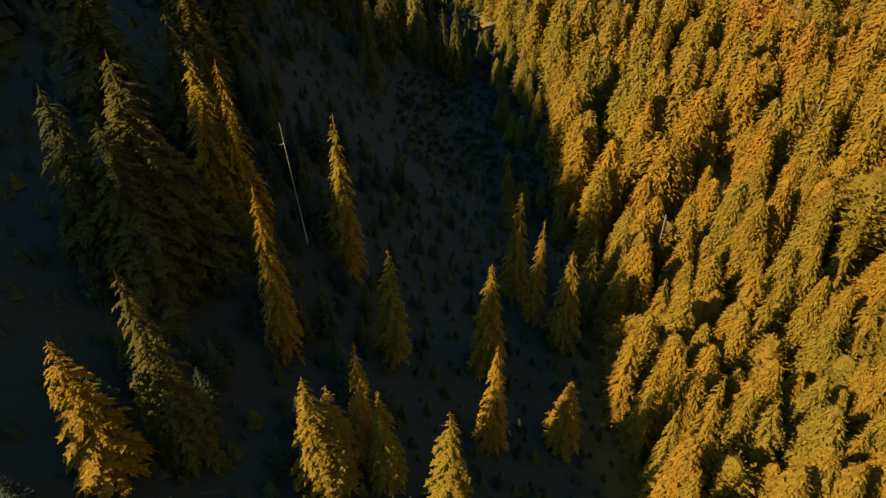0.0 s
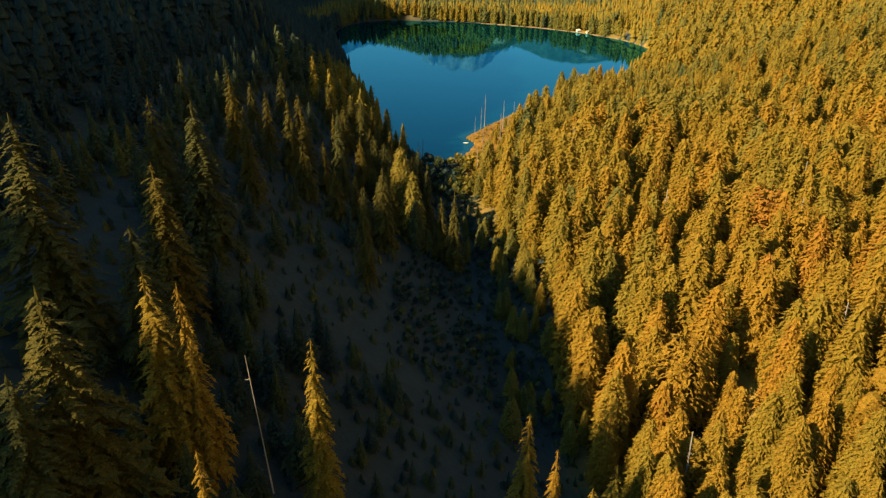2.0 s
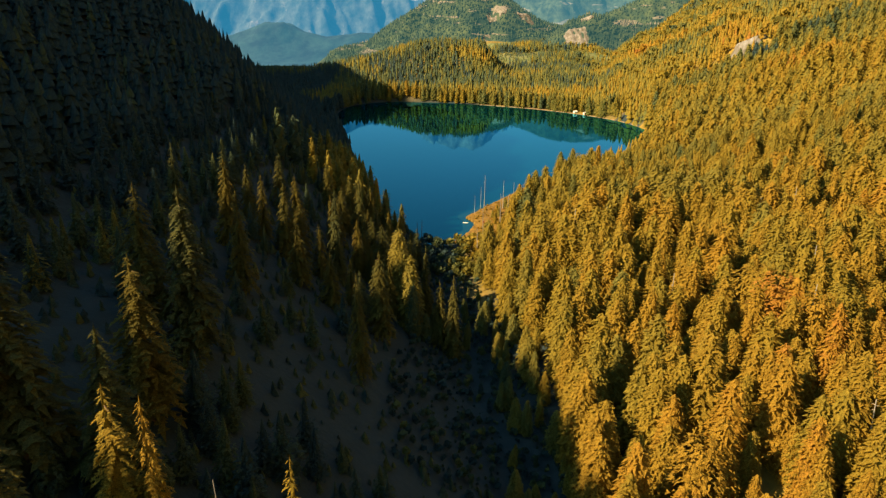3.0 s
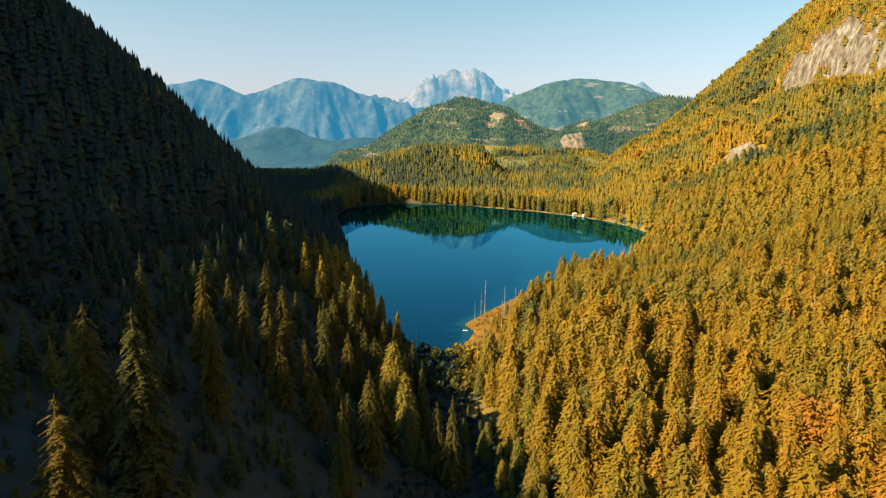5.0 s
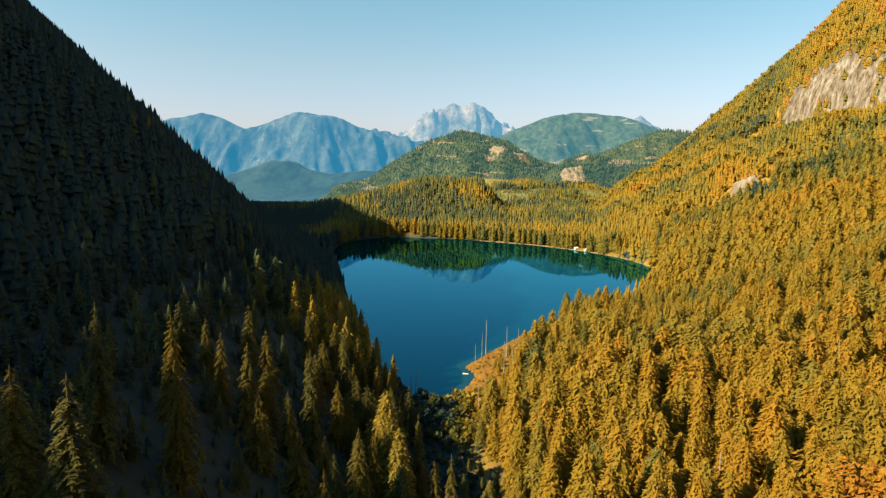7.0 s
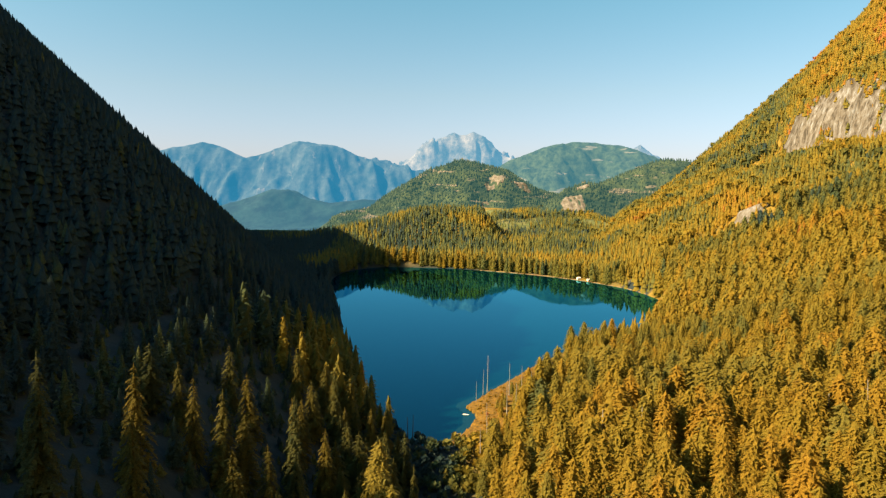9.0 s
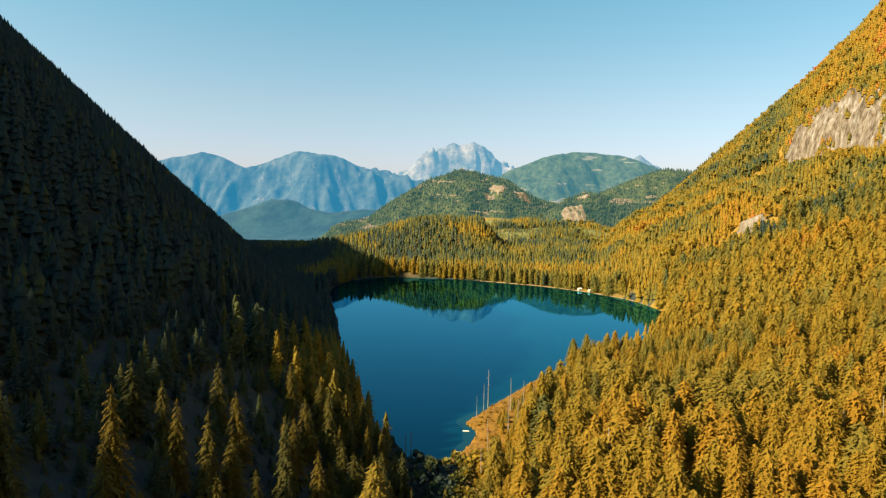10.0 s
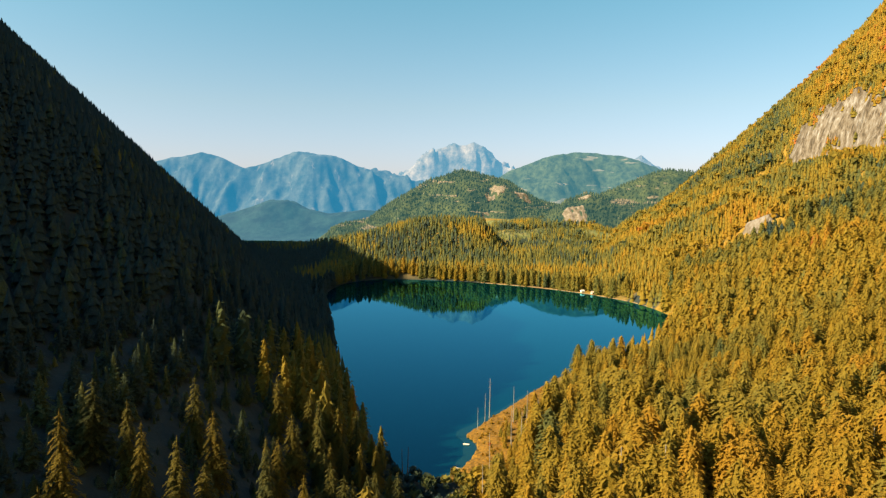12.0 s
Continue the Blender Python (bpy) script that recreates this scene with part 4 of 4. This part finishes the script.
# shallows: a band of pale water along the marsh
band = [p for p in OUTLINE if p[0] > 1 and 497 < p[1] < 700]
wide = [1.5 + 6 * math.sin(math.pi * (i + 0.5) / len(band)) + 0.8 * math.sin(i * 0.9) for i in range(len(band))]
bv = [(p[0] + 1.5, p[1], 0.1) for p in band] + [(p[0] - w, p[1] + 0.5 * w, 0.1) for p, w in zip(band, wide)]
bf = [(i, len(band) + i, len(band) + i + 1, i + 1) for i in range(len(band) - 1)]
if (bv[1][0] - bv[0][0]) * (bv[len(band)][1] - bv[0][1]) - (bv[1][1] - bv[0][1]) * (bv[len(band)][0] - bv[0][0]) > 0:
    bf = [q[::-1] for q in bf]
tagged(new("water_shallows", mesh_of("water_shallows", bv, bf, M_SHALLOW)), "pale teal shallows beside the marsh", "water", kind="structure")

rr = random.Random(3)
for i in range(26):
    sx, sy = rr.uniform(70, 260), rr.uniform(190, 470)
    hh = rr.uniform(34, 43)
    ob = tagged(new("dead_tree"), "bare pale dead conifer among the golden forest", "dead tree", "dead conifers")
    tr = new("trunk", mesh_of("trunk", *stem(200 + i, base=0.011, top=0.004, limbs=16), M_DEAD))
    tr.parent = ob
    ob.matrix_basis = Matrix.LocRotScale((sx, sy, float(terrain(np.array([sx]), np.array([sy]))[0]) - 0.3), Euler((rr.uniform(-0.04, 0.04), rr.uniform(-0.04, 0.04), sx)), (hh, hh, hh))
ob = tagged(new("dead_tree"), "thin pale dead trunk leaning out of the shade", "dead tree", "dead conifers")
tr = new("trunk", mesh_of("trunk", *stem(300, base=0.0045, top=0.0025, limbs=2), M_DEAD))
tr.parent = ob
ob.matrix_basis = Matrix.LocRotScale((-35.2, 130, 44), Euler((-0.03, -0.06, 0)), (33, 33, 33))


def loft(rings, cap=True):
    """Closed rings of equal length joined into a skin."""
    v, f, k = [p for r in rings for p in r], [], len(rings[0])
    for i in range(len(rings) - 1):
        for j in range(k):
            p, q = i * k + j, i * k + (j + 1) % k
            f += [(p, q, q + k), (p, q + k, p + k)]
    if cap:
        for base in (0, (len(rings) - 1) * k):
            f += [(base, base + j, base + j + 1) for j in range(1, k - 1)]
    return np.array(v, float), np.array(f)


# small white skiff moored at the marsh
skiff = tagged(new("skiff"), "small white open skiff moored in the shallows", "boat")
hull = [[(px, w * c, 0.5 + 0.12 * (abs(px) / 2.2) ** 2 - dz) for c, dz in ((-1, 0), (-0.75, 0.42), (0, 0.6), (0.75, 0.42), (1, 0), (0.85, 0.02), (0.6, 0.36), (0, 0.48), (-0.6, 0.36), (-0.85, 0.02))]
        for px, w in ((-2.2, 0.7), (-1.5, 0.82), (0, 0.85), (1.2, 0.66), (2.0, 0.25), (2.25, 0.05))]
hv, hf = loft(hull)
h_ob = new("hull", mesh_of("hull", hv, hf, M_PALE))
h_ob.parent = skiff
for px in (-1.2, 0.3):
    bv, bf = loft([[(px - 0.14, yy, 0.36), (px + 0.14, yy, 0.36), (px + 0.14, yy, 0.4), (px - 0.14, yy, 0.4)] for yy in (-0.62, 0.62)])
    bo = new("thwart", mesh_of("thwart", bv, bf, M_PALE))
    bo.parent = skiff
skiff.matrix_basis = pose(18.6, 555, 0.0, 0, 0, -12)

# driftwood logs on the outlet's beach
rr = random.Random(5)
for i in range(14):
    ln, rad = rr.uniform(4, 9), rr.uniform(0.18, 0.32)
    rings = [[(ln * (t - 0.5), rad * (1.15 - 0.4 * t) * math.cos(a) * w, rad * (1.15 - 0.4 * t) * math.sin(a) * w) for a in [k * 0.8976 for k in range(7)]]
             for t, w in ((0, 0.8), (0.04, 1), (0.35, 0.95), (0.7, 1.05), (0.97, 0.9), (1, 0.7))]
    lv, lf = loft(rings)
    sx, sy = rr.uniform(11, 23), rr.uniform(490, 516)
    zz = max(float(terrain(np.array([sx]), np.array([sy]))[0]), 0.0)
    ob = tagged(new("driftwood_log", mesh_of("driftwood_log", lv, lf, M_DEAD)), "bleached driftwood log lying on the beach", "log", "driftwood logs")
    ob.matrix_basis = pose(sx, sy, zz + rad * 0.8, 0, rr.uniform(-3, 3), rr.uniform(-70, -20))

# two white cabins on the far beach
for cx, cy, w, turn in ((262, 1361, 7, 25), (276, 1339, 6, 40)):
    cab = tagged(new("cabin"), "small white lakeside cabin on the far beach", "cabin", "beach cabins")
    dpt, hh = w * 0.62, 3.0
    base = max(float(terrain(np.array([cx]), np.array([cy]))[0]), 0.3)
    for nm, rings, mat in (("wall", [[(-w / 2, -dpt / 2, z), (w / 2, -dpt / 2, z), (w / 2, dpt / 2, z), (-w / 2, dpt / 2, z)] for z in (-0.6, hh)], M_PALE),
                           ("roof", [[(xx, -dpt / 2 - 0.5, hh - 0.2), (xx, 0, hh + 1.7), (xx, dpt / 2 + 0.5, hh - 0.2), (xx, dpt / 2 + 0.5, hh), (xx, 0, hh + 1.95), (xx, -dpt / 2 - 0.5, hh)] for xx in (-w / 2 - 0.4, w / 2 + 0.4)], M_PALE),
                           ("door", [[(-0.5, -dpt / 2 - 0.06, z), (0.5, -dpt / 2 - 0.06, z), (0.5, -dpt / 2 + 0.02, z), (-0.5, -dpt / 2 + 0.02, z)] for z in (0.0, 2.05)], M_BARK)):
        pv, pf = loft(rings)
        po = new(nm, mesh_of(nm, pv, pf, mat))
        po.parent = cab
    cab.matrix_basis = pose(cx, cy, base + 0.1, 0, 0, turn)

# ---- single trees under the flight ----
def part(name, arrays, mat, parent, label=""):
    ob = new(name, mesh_of(name, *arrays, mat))
    ob.parent = parent
    return tagged(ob, label)


def single(name, label, crown, trunk, group, leaf=None):
    ob = tagged(new(name), label, "tree", group)
    part("trunk", trunk, M_BARK, ob)
    part("crown", crown, leaf or M_SINGLE, ob)
    return ob


def pose_tree(x, y, high, wide, turn, z=None):
    z = float(terrain(np.array([x]), np.array([y]))[0]) - 0.5 if z is None else z
    return Matrix.LocRotScale((x, y, z), Euler((0, 0, turn)), (high * wide, high * wide, high))


KINDS = [single("conifer_tree", "tall golden green conifer with drooping boughs", boughs(s, 44, q, 0.72, core=0.22, feather=0.36, ring=6), stem(s, limbs=8), "valley conifers", M_SINGLE if s < 54 else M_OLIVE_DIM)
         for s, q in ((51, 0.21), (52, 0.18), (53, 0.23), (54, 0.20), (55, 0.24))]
KINDS += [single("young_conifer", "low young conifer darkened as in the valley's shade", fir(s, 500, 0.22, 0.7, core=0.5), stem(s, limbs=4), "young valley conifers", M_YOUNG_SHADED) for s in (58, 59)]
KINDS += [single("broadleaf_tree", "rounded yellow autumn tree among the conifers", fir(s, 1500, 0.2, core=0.6, rounded=True), stem(s, limbs=6, high=0.7), "valley autumn trees") for s in (61, 62)]
KINDS += [single("golden_conifer", "full golden conifer with dense ragged boughs", full_crown(s, 1700, q, 0.68, size=0.66), stem(s, limbs=8), "golden conifers") for s, q in ((65, 0.21), (66, 0.23), (67, 0.19))]

# tall ones that stand out of the shade: x, y, tip
TALL = [(-37, 104.2, 77), (-13.2, 115.8, 52), (12.3, 128.7, 36.5), (11.9, 99.5, 37), (-17.2, 83.2, 56), (-24.9, 72.9, 58.5), (-47.5, 70.5, 85), (30.8, 160.6, 27), (39.5, 154.5, 19.5),
        (24.3, 169.7, 31), (0.9, 75.6, 45), (-62, 115, 99.5), (-66, 154, 94), (-56, 136, 91.5), (-50.5, 137, 88.5), (-27, 141.6, 73), (-62, 104, 91), (-71, 106, 97), (-83, 151, 118), (-72, 182, 99), (-56.3, 63, 78.3),
        (-22, 76, 52), (-13, 79, 47), (33, 110, 12), (55, 130, 12), (52, 175, 8), (58, 118, 10), (62, 107, 6), (66, 121, 14), (69, 103, 6), (74, 112, 12)]
# those further up the valley, below the steep slope
DEEP = [(-95, 268, 111), (-73, 216, 107), (-105, 349, 95), (-90, 392, 85), (-84, 336, 86), (-74.5, 338, 81), (-78.5, 379, 76.5), (-76, 458, 68), (-61, 384, 64.5), (-52, 438, 63), (-41, 481, 46), (-87, 220, 107.5),
        (-91, 308, 98), (-95, 350, 88), (-54.5, 361, 73), (-17, 372, 43), (-9, 378, 38), (-77, 277, 92), (-28, 315, 56), (-32, 270, 62), (6, 342, 34), (-1, 346, 30)]
used = [False] * len(KINDS)


def plant(kind, m):
    if used[kind]:
        a, b, c = KINDS[kind].scale
        return copy_thing(KINDS[kind], m @ Matrix.Diagonal((1 / a, 1 / b, 1 / c, 1)))
    used[kind] = True
    KINDS[kind].matrix_basis = m
    return KINDS[kind]


rr = random.Random(7)
for i, (tx, ty, tip) in enumerate(TALL + DEEP):
    base = float(terrain(np.array([tx]), np.array([ty]))[0])
    hh = min(max(tip - base, 26), 52)
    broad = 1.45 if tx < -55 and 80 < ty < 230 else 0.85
    # trees half in the ridge's shade get the crowns with shade coloured in
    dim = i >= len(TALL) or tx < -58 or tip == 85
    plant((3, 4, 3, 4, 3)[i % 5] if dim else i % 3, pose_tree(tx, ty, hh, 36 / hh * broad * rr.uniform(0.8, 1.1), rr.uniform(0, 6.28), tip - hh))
x, y, g = keep(*scatter(-75, 150, 46, 215, 10.6, 45), lambda x, y: close(x, y))
for tx, ty in zip(x, y):
    if min((tx - a) ** 2 + (ty - b) ** 2 for a, b, _ in TALL) < 36:
        continue
    if 22 < tx < 58 and rr.random() < 0.8:
        continue
    low = float(thicket(np.array([tx]), np.array([ty]))[0])
    hh = ((rr.uniform(10, 16) if ty < 112 or tx > -30 else rr.uniform(15, 24)) if tx < 55 else rr.uniform(32, 46)) * (1 - 0.4 * low)
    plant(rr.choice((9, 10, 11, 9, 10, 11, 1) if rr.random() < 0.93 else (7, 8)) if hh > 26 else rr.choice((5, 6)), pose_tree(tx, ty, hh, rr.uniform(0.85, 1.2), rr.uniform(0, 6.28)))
x, y, g = keep(*scatter(-108, -4, 216, 492, 15.0, 55), lambda x, y: outside(x, y) & (x < np.interp(y, [216, 300, 360, 430, 492], [-62, -36, -22, -16, -14])))
for tx, ty in zip(x, y):
    if min((tx - a) ** 2 + (ty - b) ** 2 for a, b, _ in DEEP) < 50:
        continue
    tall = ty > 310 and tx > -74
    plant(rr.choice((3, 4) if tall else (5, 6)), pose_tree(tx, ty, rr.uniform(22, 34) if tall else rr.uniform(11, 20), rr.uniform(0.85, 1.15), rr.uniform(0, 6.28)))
